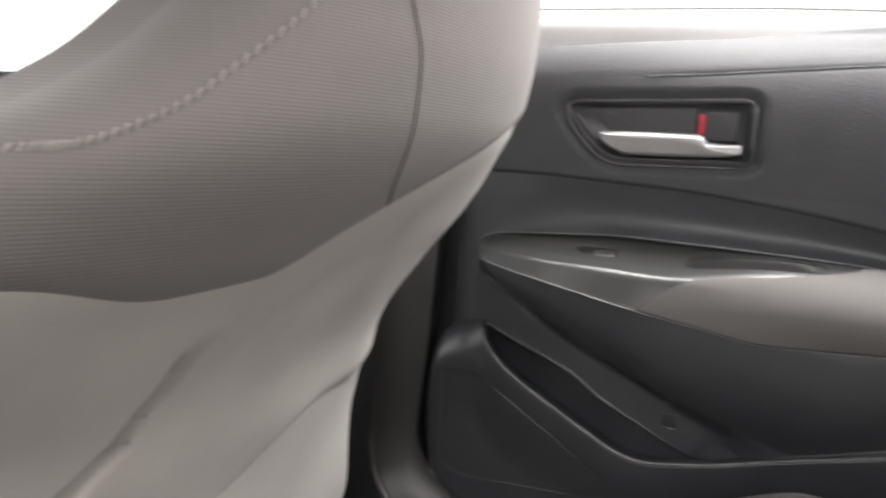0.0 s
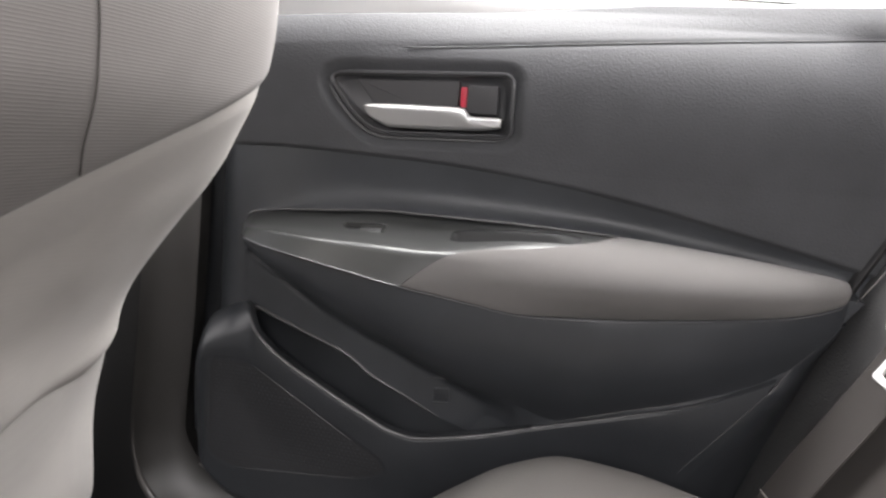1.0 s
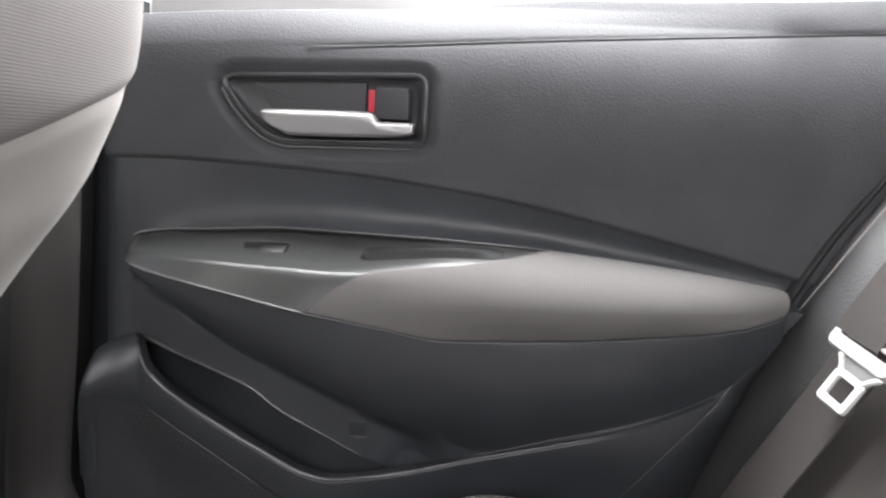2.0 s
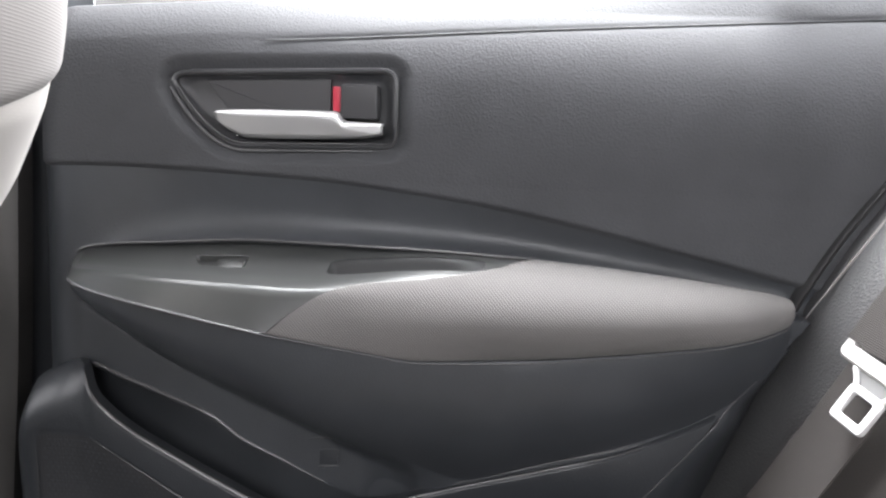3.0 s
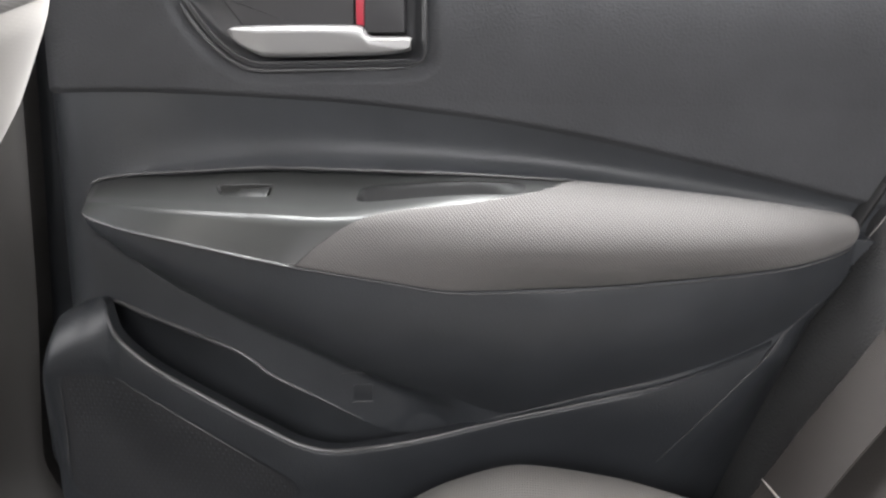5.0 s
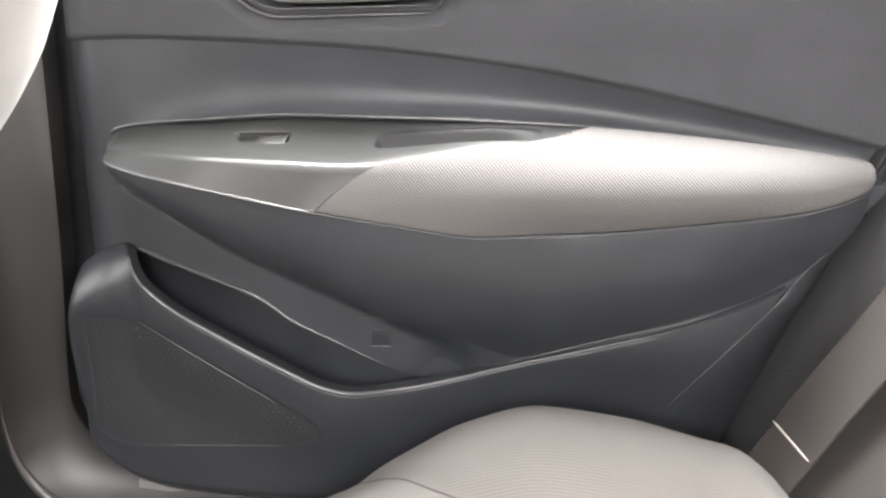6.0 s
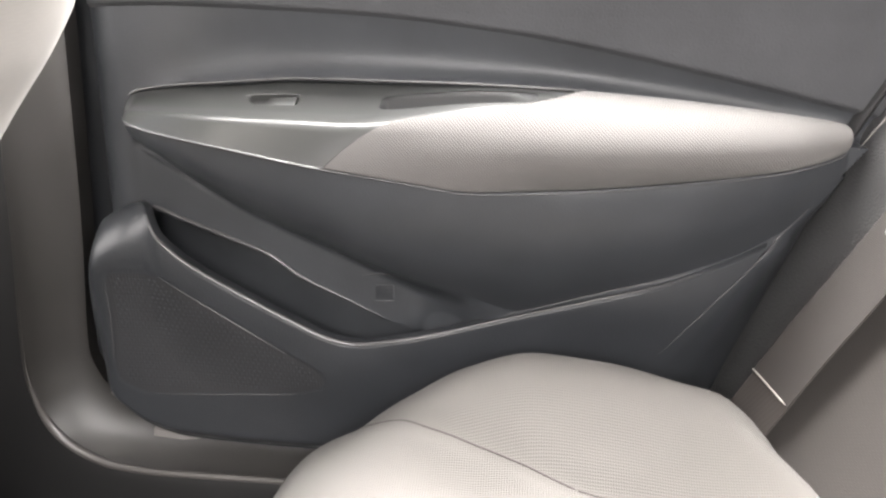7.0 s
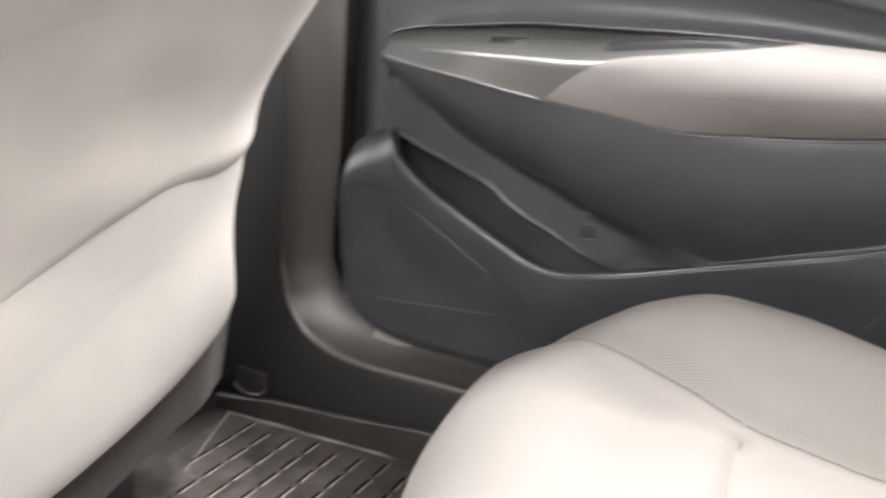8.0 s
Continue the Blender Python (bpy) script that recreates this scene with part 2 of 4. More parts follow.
def sheet(name, grid, mat, parent=None, label="", back=(0, 0.012, 0), keep=None, sharp=38, lip=0.0):
    """A moulded sheet from a grid of places (rows, columns, 3), with its rim turned back by the given step to give it thickness."""
    rows, cols, _ = grid.shape
    verts = grid.reshape(-1, 3)
    r, c = np.meshgrid(np.arange(rows - 1), np.arange(cols - 1), indexing="ij")
    a = (r * cols + c).ravel()
    faces = np.stack([a, a + 1, a + cols + 1, a + cols], 1)
    if keep is not None:
        centre = verts[faces].mean(1)
        faces = faces[keep(centre)]
    rim = [i for i in range(cols)] + [i * cols + cols - 1 for i in range(1, rows)]
    rim += [(rows - 1) * cols + i for i in range(cols - 2, -1, -1)] + [i * cols for i in range(rows - 2, 0, -1)]
    used = set(faces.ravel().tolist())
    back = np.array(back, float)
    steps = [lip / np.linalg.norm(back), 1.0] if lip else [1.0]
    ring, everything, walls, count = np.array(rim), [verts], [], len(verts)
    inner = verts[rim]
    last = ring
    for k in steps:
        fresh = np.arange(count, count + len(rim))
        everything.append(inner + back * k)
        for i in range(len(rim)):
            j = (i + 1) % len(rim)
            if rim[i] not in used or rim[j] not in used:
                continue
            walls.append((last[i], last[j], fresh[j], fresh[i]))
        last, count = fresh, count + len(rim)
    me = bpy.data.meshes.new(name)
    me.from_pydata((np.concatenate(everything) * UNIT).tolist(), [], faces.tolist() + walls)
    bm = bmesh.new()
    bm.from_mesh(me)
    bmesh.ops.delete(bm, geom=[v for v in bm.verts if not v.link_faces], context="VERTS")
    bmesh.ops.recalc_face_normals(bm, faces=bm.faces)
    bm.to_mesh(me)
    bm.free()
    return link_mesh(name, me, mat, parent, label, sharp)


def tube(name, places, radius, mat, parent=None, label="", sides=8, flat=1.0):
    """A round cord through places, tapered to its ends."""
    places = [Vector(p) for p in places]
    bm, rings = bmesh.new(), []
    for i, p in enumerate(places):
        way = (places[min(i + 1, len(places) - 1)] - places[max(i - 1, 0)]).normalized()
        side = way.cross(Vector((0.3, 0.2, 1))).normalized()
        up = side.cross(way)
        thin = (radius(i / (len(places) - 1)) if callable(radius) else radius) * (0.35 if i in (0, len(places) - 1) else 1)
        rings.append([bm.verts.new(p + (side * math.cos(2 * math.pi * k / sides) * flat + up * math.sin(2 * math.pi * k / sides)) * thin) for k in range(sides)])
    for a, b in zip(rings, rings[1:]):
        for k in range(sides):
            bm.faces.new((a[k], a[(k + 1) % sides], b[(k + 1) % sides], b[k]))
    bm.faces.new(rings[0])
    bm.faces.new(rings[-1])
    return part(name, bm, mat, parent, label, sharp=60)


def prism(outline, near, far, bevel=0.0, segments=2):
    """A plate whose outline lies in x and z, from y = near to y = far, with bevelled near edges."""
    bm = bmesh.new()
    front = [bm.verts.new((x, near, z)) for x, z in outline]
    rear = [bm.verts.new((x, far, z)) for x, z in outline]
    face = bm.faces.new(front)
    bm.faces.new(rear)
    for i in range(len(outline)):
        j = (i + 1) % len(outline)
        bm.faces.new((front[i], front[j], rear[j], rear[i]))
    bmesh.ops.recalc_face_normals(bm, faces=bm.faces)
    if bevel:
        bmesh.ops.bevel(bm, geom=list(face.edges), offset=bevel, segments=segments, affect="EDGES", profile=0.6)
    return bm


def box(low, high, bevel=0.0):
    bm = bmesh.new()
    bmesh.ops.create_cube(bm, size=1)
    size, mid = Vector(high) - Vector(low), (Vector(high) + Vector(low)) / 2
    bmesh.ops.transform(bm, verts=bm.verts, matrix=Matrix.Translation(mid) @ Matrix.Diagonal((*size, 1)))
    if bevel:
        bmesh.ops.bevel(bm, geom=list(bm.edges), offset=bevel, segments=2, affect="EDGES")
    return bm


def rounded(corners, radius, steps=5):
    """A closed outline through corners, each rounded by that radius."""
    out, n = [], len(corners)
    for i in range(n):
        p, a, b = Vector(corners[i]), Vector(corners[i - 1]), Vector(corners[(i + 1) % n])
        r = radius[i] if isinstance(radius, (list, tuple)) else radius
        s, e = p + (a - p).normalized() * r, p + (b - p).normalized() * r
        for k in range(steps + 1):
            u = k / steps
            out.append(tuple(s * (1 - u) ** 2 + p * 2 * u * (1 - u) + e * u * u))
    return out


def distance_to(outline, x, z):
    """Signed distance in x and z to a closed outline, negative within."""
    poly = np.array(outline)
    best, inside = np.full(np.shape(x), 1e9), np.zeros(np.shape(x), bool)
    for (ax, az), (bx, bz) in zip(poly, np.roll(poly, -1, 0)):
        dx, dz = bx - ax, bz - az
        u = np.clip(((x - ax) * dx + (z - az) * dz) / max(dx * dx + dz * dz, 1e-12), 0, 1)
        best = np.minimum(best, np.hypot(x - ax - u * dx, z - az - u * dz))
        crosses = ((az > z) != (bz > z)) & (x < (bx - ax) * (z - az) / ((bz - az) if bz != az else 1e-12) + ax)
        inside ^= crosses
    return np.where(inside, -best, best)


def between(x0, x1, nx, low, high, nv):
    """x and z over the field between two curves; rows run up."""
    x = np.linspace(x0, x1, nx)[None, :].repeat(nv, 0)
    v = np.linspace(0, 1, nv)[:, None].repeat(nx, 1)
    return x, low(x) + (high(x) - low(x)) * v, v


# ---- the rear door ----
door = thing("car_door", (0.1, 0.74, 0.24), "closed charcoal rear car door with taupe padded armrest and silver handle", "car door")

# lines of the door: where the upper trim ends, the armrest's upper and lower edge, its ridge
z_step = spline((-0.16, 0.614), (-0.074, 0.617), (0.06, 0.613), (0.176, 0.602), (0.241, 0.592), (0.338, 0.572), (0.43, 0.551), (0.53, 0.525))
z_top = spline((-0.16, 0.545), (-0.113, 0.545), (-0.108, 0.5510), (-0.10, 0.5548), (-0.028, 0.5628), (0.035, 0.5668), (0.137, 0.5660), (0.245, 0.5622), (0.338, 0.555), (0.40, 0.5475), (0.418, 0.5445), (0.4265, 0.5415), (0.4285, 0.5385), (0.53, 0.500))
y_top = spline((-0.16, 0.703), (-0.12, 0.7025), (-0.10, 0.7005), (-0.07, 0.7000), (-0.028, 0.7000), (0.137, 0.7015), (0.245, 0.702), (0.40, 0.699), (0.428, 0.699), (0.53, 0.703))
z_low = spline((-0.16, 0.5440), (-0.113, 0.5440), (-0.108, 0.5390), (-0.10, 0.537), (-0.013, 0.5244), (0.061, 0.5128), (0.115, 0.5053), (0.169, 0.498), (0.22, 0.4995), (0.293, 0.505), (0.368, 0.5138), (0.410, 0.5215), (0.4245, 0.5262), (0.4285, 0.5295), (0.53, 0.498))
y_low = spline((-0.16, 0.703), (-0.113, 0.7025), (-0.107, 0.688), (-0.10, 0.671), (-0.085, 0.659), (-0.013, 0.638), (0.061, 0.632), (0.115, 0.632), (0.169, 0.632), (0.22, 0.632), (0.293, 0.638), (0.368, 0.655), (0.418, 0.680), (0.4265, 0.686), (0.432, 0.700), (0.53, 0.703))
z_ridge = spline((-0.114, 0.5420), (-0.10, 0.5432), (-0.07, 0.5447), (0.024, 0.5443), (0.103, 0.5430), (0.245, 0.5455))
y_ridge = spline((-0.114, 0.7025), (-0.108, 0.692), (-0.10, 0.679), (-0.08, 0.667), (0.0, 0.649), (0.10, 0.643), (0.245, 0.650))
v_split = spline((0.061, 1.0), (0.066, 0.92), (0.075, 0.79), (0.093, 0.61), (0.108, 0.52), (0.125, 0.48), (0.165, 0.44), (0.195, 0.37), (0.2174, 0.275), (0.233, 0.13), (0.243, 0.0))

# upper trim, which rolls outward to the window
z_roll = spline((-0.16, 0.707), (-0.107, 0.712), (0.017, 0.722), (0.109, 0.730), (0.184, 0.739), (0.26, 0.7455), (0.36, 0.748), (0.53, 0.757))


def z_sill(x):
    return z_roll(x) + 0.038


z_seam = spline((-0.16, 0.706), (0.03, 0.716), (0.242, 0.733), (0.53, 0.754))
BEZEL = rounded([(-0.0435, 0.6920), (0.1365, 0.6990), (0.1375, 0.6390), (0.0095, 0.6345), (-0.0165, 0.6545)], [0.024, 0.014, 0.011, 0.016, 0.016])


def edge_roll(x):
    """The trim's front edge rolls away from the cabin."""
    return 0.020 * (1 - np.clip((x + 0.144) / 0.030, 0, 1)) ** 2.2


def upper_y(x, z):
    y = 0.6985 + (1.3 + 1.5 * ease(-0.05, 0.15, x)) * np.clip(z - 0.635, -0.02, 1) ** 2 + 30.0 * np.clip(z - 0.660, 0, 0.09) ** 3 * ease(0.12, 0.42, x) + 40.0 * np.clip(z - 0.675, 0, 0.09) ** 3 * (1 - ease(0.12, 0.42, x))
    over = np.clip(z - z_roll(x), 0, None)
    y = y + over * 0.12 + over ** 2 * 3.5 + 8 * np.clip(over - 0.029, 0, None)
    y = y + 0.0016 * np.exp(-((z - z_seam(x)) / 0.0022) ** 2) * ease(0.0, 0.10, x)
    y = y + 0.005 * (1 - ease(0.0, 0.006, z - z_step(x))) ** 1.5
    gap = distance_to(BEZEL, x, z)
    return y + 0.0085 * (1 - ease(-0.002, 0.012, gap)) + edge_roll(x)


x, z, v = between(-0.144, 0.53, 330, z_step, z_sill, 150)
sheet("upper_trim", np.stack([x, upper_y(x, z), z], 2), UPPER, door, "charcoal upper trim with leather grain",
      keep=lambda c: distance_to(BEZEL, c[:, 0], c[:, 2]) > -0.0025, back=(0, 0.014, 0))

xs = np.linspace(0.03, 0.52, 60)
tube("belt_line_seam", [(a, float(upper_y(np.array(a), z_seam(a))) - 0.0012, float(z_seam(a))) for a in xs], 0.0007, GLOSS, door, "fine seam under the window sill")

# armrest: one moulded form, with a plastic switch plate ahead and a cloth pad behind
def arm_form(x, v, proud=0.0):
    corner = 0.13
    ty, tz, ry, rz, ly, lz = y_top(x), z_top(x) - 0.001, y_ridge(x), z_ridge(x), y_low(x), z_low(x)
    u1, u2 = np.clip(v / 0.5, 0, 1), np.clip((v - 0.5) / 0.5, 0, 1)
    py, pz = np.where(v < 0.5, ty + (ry - ty) * u1, ry + (ly - ry) * u2), np.where(v < 0.5, tz + (rz - tz) * (1 - (1 - u1) ** 1.7), rz + (lz - rz) * u2)
    near = np.clip(1 - np.abs(v - 0.5) / corner, 0, 1) ** 2 * 0.25
    a, b = 0.5 - corner, 0.5 + corner
    my = ((ty + (ry - ty) * a / 0.5) + (ry + (ly - ry) * (b - 0.5) / 0.5)) / 2
    mz = ((tz + (rz - tz) * (1 - (1 - a / 0.5) ** 1.7)) + (rz + (lz - rz) * (b - 0.5) / 0.5)) / 2
    py, pz = py + (my - ry) * near * 2, pz + (mz - rz) * near * 2
    turn = v * np.pi / 2
    ey = ty + (ly - ty) * np.sin(turn) ** 0.85
    ez = lz + (tz + 0.001 - lz) * np.cos(turn) ** 0.9
    k = ease(0.06, 0.20, x)
    y, z = py + (ey - py) * k, pz + (ez - pz) * k
    swell = proud * np.sin(np.clip(v, 0, 1) * np.pi) ** 0.5
    return y - swell * np.sin(turn), z + swell * np.cos(turn)


def cup_field(x, v):
    """Where a place of the plate lies in the pull cup: across it (0 to 1), and how far from its middle (1 at the rim)."""
    foot = np.minimum(0.318, v_split(x) - 0.045)
    w = (v - 0.125) / (foot - 0.125)
    return w, ((np.abs(x - 0.150) / 0.0575) ** 5 + np.abs(2 * w - 1) ** 5) ** 0.2


def switch_well(x, v):
    """How deep the switch's well is sunk into the plate."""
    slant = 0.004 * (v - 0.197) / 0.058
    well = ((np.abs(x - 0.0135 - slant * (x < 0.01)) / 0.0190) ** 10 + (np.abs(v - 0.197) / 0.059) ** 8) ** 0.1
    return 0.0042 * (1 - ease(0.90, 1.0, well))


def middle(a):
    return (a[1:, 1:] + a[:-1, :-1] + a[1:, :-1] + a[:-1, 1:]) / 4


cols, rows = 440, 170
x = np.linspace(-0.1115, 0.250, cols)[None, :].repeat(rows, 0)
v = np.linspace(0, 1, rows)[:, None] * np.minimum(1, v_split(x) + 0.03)
y, z = arm_form(x, v)
cut = switch_well(x, v)
inside = cup_field(middle(x), middle(v))[1] < 0.985
sheet("switch_plate", np.stack([x, y + cut * 0.45, z - cut * 0.9], 2), PLATE, door, "satin dark grey plastic switch plate",
      back=(0, 0.02, -0.004), lip=0.001, sharp=50, keep=lambda c: ~inside.ravel())

# the cup slopes down from its outer rim and ends at a steep inner one
x = np.linspace(0.0915, 0.2085, 150)[None, :].repeat(70, 0)
v = 0.118 + (np.minimum(0.318, v_split(x) - 0.045) - 0.110) * np.linspace(0, 1, 70)[:, None]
y, z = arm_form(x, v)
w, far = cup_field(x, v)
cut = 0.0125 * ease(0.0, 0.8, w) * (1 - ease(0.955, 1.0, w)) * ease(0.0922, 0.0990, x) * (1 - ease(0.175, 0.207, x)) + 0.0006
sheet("pull_cup", np.stack([x, y + cut * 0.45, z - cut * 0.9], 2), CUP, door, "matt finger cup in the switch plate, shade put into its grey", back=(0, 0.004, -0.006), sharp=60)

cols, rows = 260, 60
x = np.concatenate([np.linspace(0.057, 0.25, 150), np.linspace(0.252, 0.4285, 110)])[None, :].repeat(rows, 0)
v = v_split(x) + (1 - v_split(x)) * np.linspace(0, 1, rows)[:, None]
y, z = arm_form(x, v, 0.0025)
y = y + (0.015 * np.clip((v - 0.74) / 0.26, 0, 1) ** 2 - 0.006 * np.sin(np.pi * np.clip((v - 0.30) / 0.70, 0, 1))) * ease(0.10, 0.24, x) * (1 - 0.85 * ease(0.30, 0.41, x))
sheet("armrest_pad", np.stack([x, y - 0.0015, z + 0.0006], 2), PAD_CLOTH, door, "padded taupe cloth armrest", back=(0, 0.016, -0.002), lip=0.0015, sharp=50)

xs = np.concatenate([np.linspace(0.0612, 0.12, 40), np.linspace(0.122, 0.2425, 50)])
ys, zs = arm_form(xs, v_split(xs), 0.0012)
tube("pad_seam", [(a, float(b) - 0.0012, float(c) + 0.0006) for a, b, c in zip(xs, ys, zs)], 0.0006, DARK, door, "dark seam between switch plate and pad")
xs = np.linspace(-0.10, 0.424, 90)
tube("armrest_trim_line", [(a, float(y_low(a) + 0.011 * ease(0.10, 0.24, a) * (1 - ease(0.30, 0.42, a))) - 0.0006, float(z_low(a)) - 0.0010) for a in xs], lambda u: 0.0012 - 0.0007 * float(ease(0.25, 0.4, u)), BEAD, door, "thin raised edge under the armrest")
xs = np.linspace(-0.109, 0.244, 80)
tube("armrest_upper_edge", [(a, 0.7016 - 0.007 * float(ease(-0.112, -0.02, a) * (1 - ease(0.20, 0.30, a))), float(z_top(a)) + 0.0012) for a in xs], 0.0014, BEAD, door, "thin edge above the switch plate in a highlight tone")

ys, zs = arm_form(np.array([0.0, 0.02]), np.array([0.197, 0.197]))
bm = prism(rounded([(0.0085, -0.0068), (0.0300, -0.0068), (0.0305, 0.0068), (0.0085, 0.0068)], 0.0015), -0.0036, 0.004, 0.0010)
for vert in bm.verts:
    vert.co.y += 0.10 * (0.0305 - vert.co.x)
bmesh.ops.transform(bm, verts=bm.verts, matrix=Matrix.Translation((0, float(ys[1]) + 0.0008, float(zs[1]) - 0.0042)) @ pose(0, 0, 0, -58, 0, 0))
part("window_switch", bm, PLATE, door, "small dark grey window switch")
rim_x = np.linspace(-0.0052, 0.0322, 20)
ys, zs = arm_form(rim_x, np.full(20, 0.139))
tube("switch_edge", [(a, float(b) - 0.0002, float(c) + 0.0002) for a, b, c in zip(rim_x, ys, zs)], 0.00045, BEAD, door, "fine rim of the switch well in a highlight tone")

# lower body of the door: swells under the armrest, hollow behind the pocket
z_crease = spline((-0.16, 0.545), (-0.112, 0.524), (-0.028, 0.474), (0.058, 0.437), (0.145, 0.400), (0.19, 0.392), (0.27, 0.412), (0.353, 0.441), (0.43, 0.484), (0.53, 0.50))
y_crease = spline((-0.16, 0.703), (-0.112, 0.696), (-0.02, 0.679), (0.058, 0.674), (0.145, 0.689), (0.2, 0.6865), (0.3, 0.688))
z_pocket = spline((-0.16, 0.430), (-0.112, 0.452), (-0.1026, 0.4617), (-0.0748, 0.4522), (-0.0304, 0.4357), (-0.0043, 0.4252), (0.0065, 0.418), (0.0174, 0.4096), (0.0574, 0.3904), (0.0791, 0.3800), (0.0974, 0.3722), (0.125, 0.366), (0.189, 0.384), (0.27, 0.406), (0.353, 0.430), (0.43, 0.44), (0.53, 0.42))
z_lip = spline((-0.158, 0.350), (-0.1555, 0.395), (-0.152, 0.424), (-0.147, 0.4425), (-0.139, 0.4520), (-0.128, 0.4590), (-0.116, 0.4645), (-0.106, 0.4665), (-0.0985, 0.4645), (-0.0904, 0.4530), (-0.0826, 0.4435), (-0.0643, 0.4275), (-0.0226, 0.4035), (0.020, 0.3817), (0.0539, 0.367), (0.0713, 0.3643), (0.1061, 0.3695), (0.190, 0.3890), (0.271, 0.4110), (0.310, 0.4228), (0.356, 0.4440), (0.43, 0.487))


def x_trim_end(z):
    """The door trim's rear edge, a straight slant."""
    return 0.3140 + 0.765 * (z - 0.3652)


def body_y(x, z):
    fall = np.clip((z_low(x) - z) / np.maximum(z_low(x) - z_crease(x), 0.004), 0, 3)
    swell = y_low(x) + (y_crease(x) - y_low(x)) * np.minimum(fall, 1.6 - 0.5 * ease(0.12, 0.2, x)) ** (2.6 - 1.2 * ease(0.06, 0.18, x)) + 0.002
    y = swell + (0.704 - swell) * ease(-0.010, 0.014, z_crease(x) - z) * (1 - ease(0.11, 0.19, x))
    y = y + 0.011 * ease(0.10, 0.24, x) * (1 - ease(0.30, 0.42, x)) * (1 - np.clip(fall * 1.6, 0, 1)) ** 2
    y = np.minimum(y, 0.706)
    rest = 0.6775 + 0.0106 * ease(0.10, 0.22, x)
    y = y + (np.minimum(y, rest) - y) * ease(0.13, 0.20, x)
    return y + (0.703 - y) * (1 - ease(-0.114, -0.106, x)) + edge_roll(x)


x, z, v = between(-0.144, 0.53, 420, z_pocket, z_low, 130)
y = body_y(x, z)
body = np.stack([x, y, z], 2)
# the hollowed insert between the armrest and the upper trim belongs to the same moulding
x, z, v = between(-0.144, 0.53, 420, lambda q: z_top(q) - 0.0010, lambda q: z_step(q) + 0.004, 70)
y = 0.7028 - 0.007 * (1 - v) ** 7 * ease(-0.112, -0.02, x) * (1 - ease(0.20, 0.30, x)) + 0.0065 * np.sin(np.pi * v ** 0.75) * ease(-0.11, 0.03, x) * (1 - 0.6 * ease(0.22, 0.40, x))
y = y + (0.703 - y) * (1 - ease(-0.130, -0.085, x)) + edge_roll(x)
insert = np.stack([x, y, z], 2)
tucked = ease(-0.112, -0.10, x[0]) * (1 - ease(0.424, 0.434, x[0]))
behind = [body[-1] + (insert[0] - body[-1]) * k + np.stack([0 * tucked, 0.022 * tucked, 0 * tucked], 1) for k in (0.1, 0.5, 0.9)]
sheet("trim_panel", np.concatenate([body, np.array(behind), insert]), CHARCOAL_SOFT, door, "smooth charcoal door trim panel, hollowed above the armrest",
      keep=lambda c: (c[:, 2] > 0.5395) | (c[:, 0] < x_trim_end(c[:, 2]) + 0.001), back=(0, 0.018, 0), lip=0.002, sharp=50)
part("pocket_liner", box((-0.118, 0.7340, 0.27), (0.34, 0.7400, 0.52)), CHARCOAL_SOFT, door, "dark inside of the door pocket")

# pocket wall and speaker panel
z_bottom = spline((-0.158, 0.325), (-0.152, 0.302), (-0.139, 0.284), (-0.111, 0.264), (-0.078, 0.256), (0.025, 0.252), (0.43, 0.25))
GRILLE = rounded([(-0.1335, 0.4165), (-0.090, 0.4165), (0.044, 0.3375), (0.050, 0.322), (0.016, 0.3105), (-0.112, 0.3012), (-0.1385, 0.314)], [0.01, 0.010, 0.008, 0.010, 0.02, 0.010, 0.012])


def wall_y(x, z):
    drop = z_lip(x) - z
    y = 0.672 + 0.014 * ease(0, 0.11, drop) + 0.011 * ease(0.10, 0.22, x)
    shoulder = 1 - ease(-0.112, -0.082, x)
    y = y + 0.028 * shoulder * (1 - np.clip(drop / 0.040, 0, 1)) ** 2 + 0.004 * (1 - np.clip(drop / 0.003, 0, 1)) ** 2 * (1 - shoulder)
    y = y + 0.026 * (1 - np.clip((x + 0.158) / 0.020, 0, 1)) ** 2.2 + 0.012 * (1 - ease(0.0, 0.018, z - z_bottom(x))) ** 2
    gap = distance_to(GRILLE, x, z)
    return y + 0.0004 * (1 - ease(-0.002, 0.0005, gap))


v = np.linspace(0, 1, 150)[:, None].repeat(330, 1)
x = -0.158 + np.linspace(0, 1, 330)[None, :] * (0.5380 - 0.1535 * (1 - v))
z = z_bottom(x) + (z_lip(x) - z_bottom(x)) * v
sheet("pocket_wall", np.stack([x, wall_y(x, z), z], 2), CHARCOAL, door, "charcoal pocket wall with speaker panel", back=(0, 0.010, 0), lip=0.0015)
xs = np.concatenate([np.linspace(-0.0965, -0.06, 24), np.linspace(-0.055, 0.342, 70)])
tube("pocket_lip", [(a, float(wall_y(np.array(a), z_lip(a) - 0.003)) + 0.0022, float(z_lip(a)) - 0.0010) for a in xs], lambda u: 0.0006 + 0.0017 * float(ease(0.0, 0.12, u)) - 0.0013 * float(ease(0.45, 0.75, u)) - 0.0008 * float(ease(0.8, 1.0, u)), BEAD, door, "glossy bead along the pocket's edge")
xs = np.linspace(-0.101, 0.092, 60)
tube("pocket_upper_lip", [(a, 0.7045, float(z_pocket(a)) + 0.0008) for a in xs], lambda u: 0.0022 - 0.0015 * float(ease(0.5, 1.0, u)), BEAD, door, "rounded bead above the pocket")
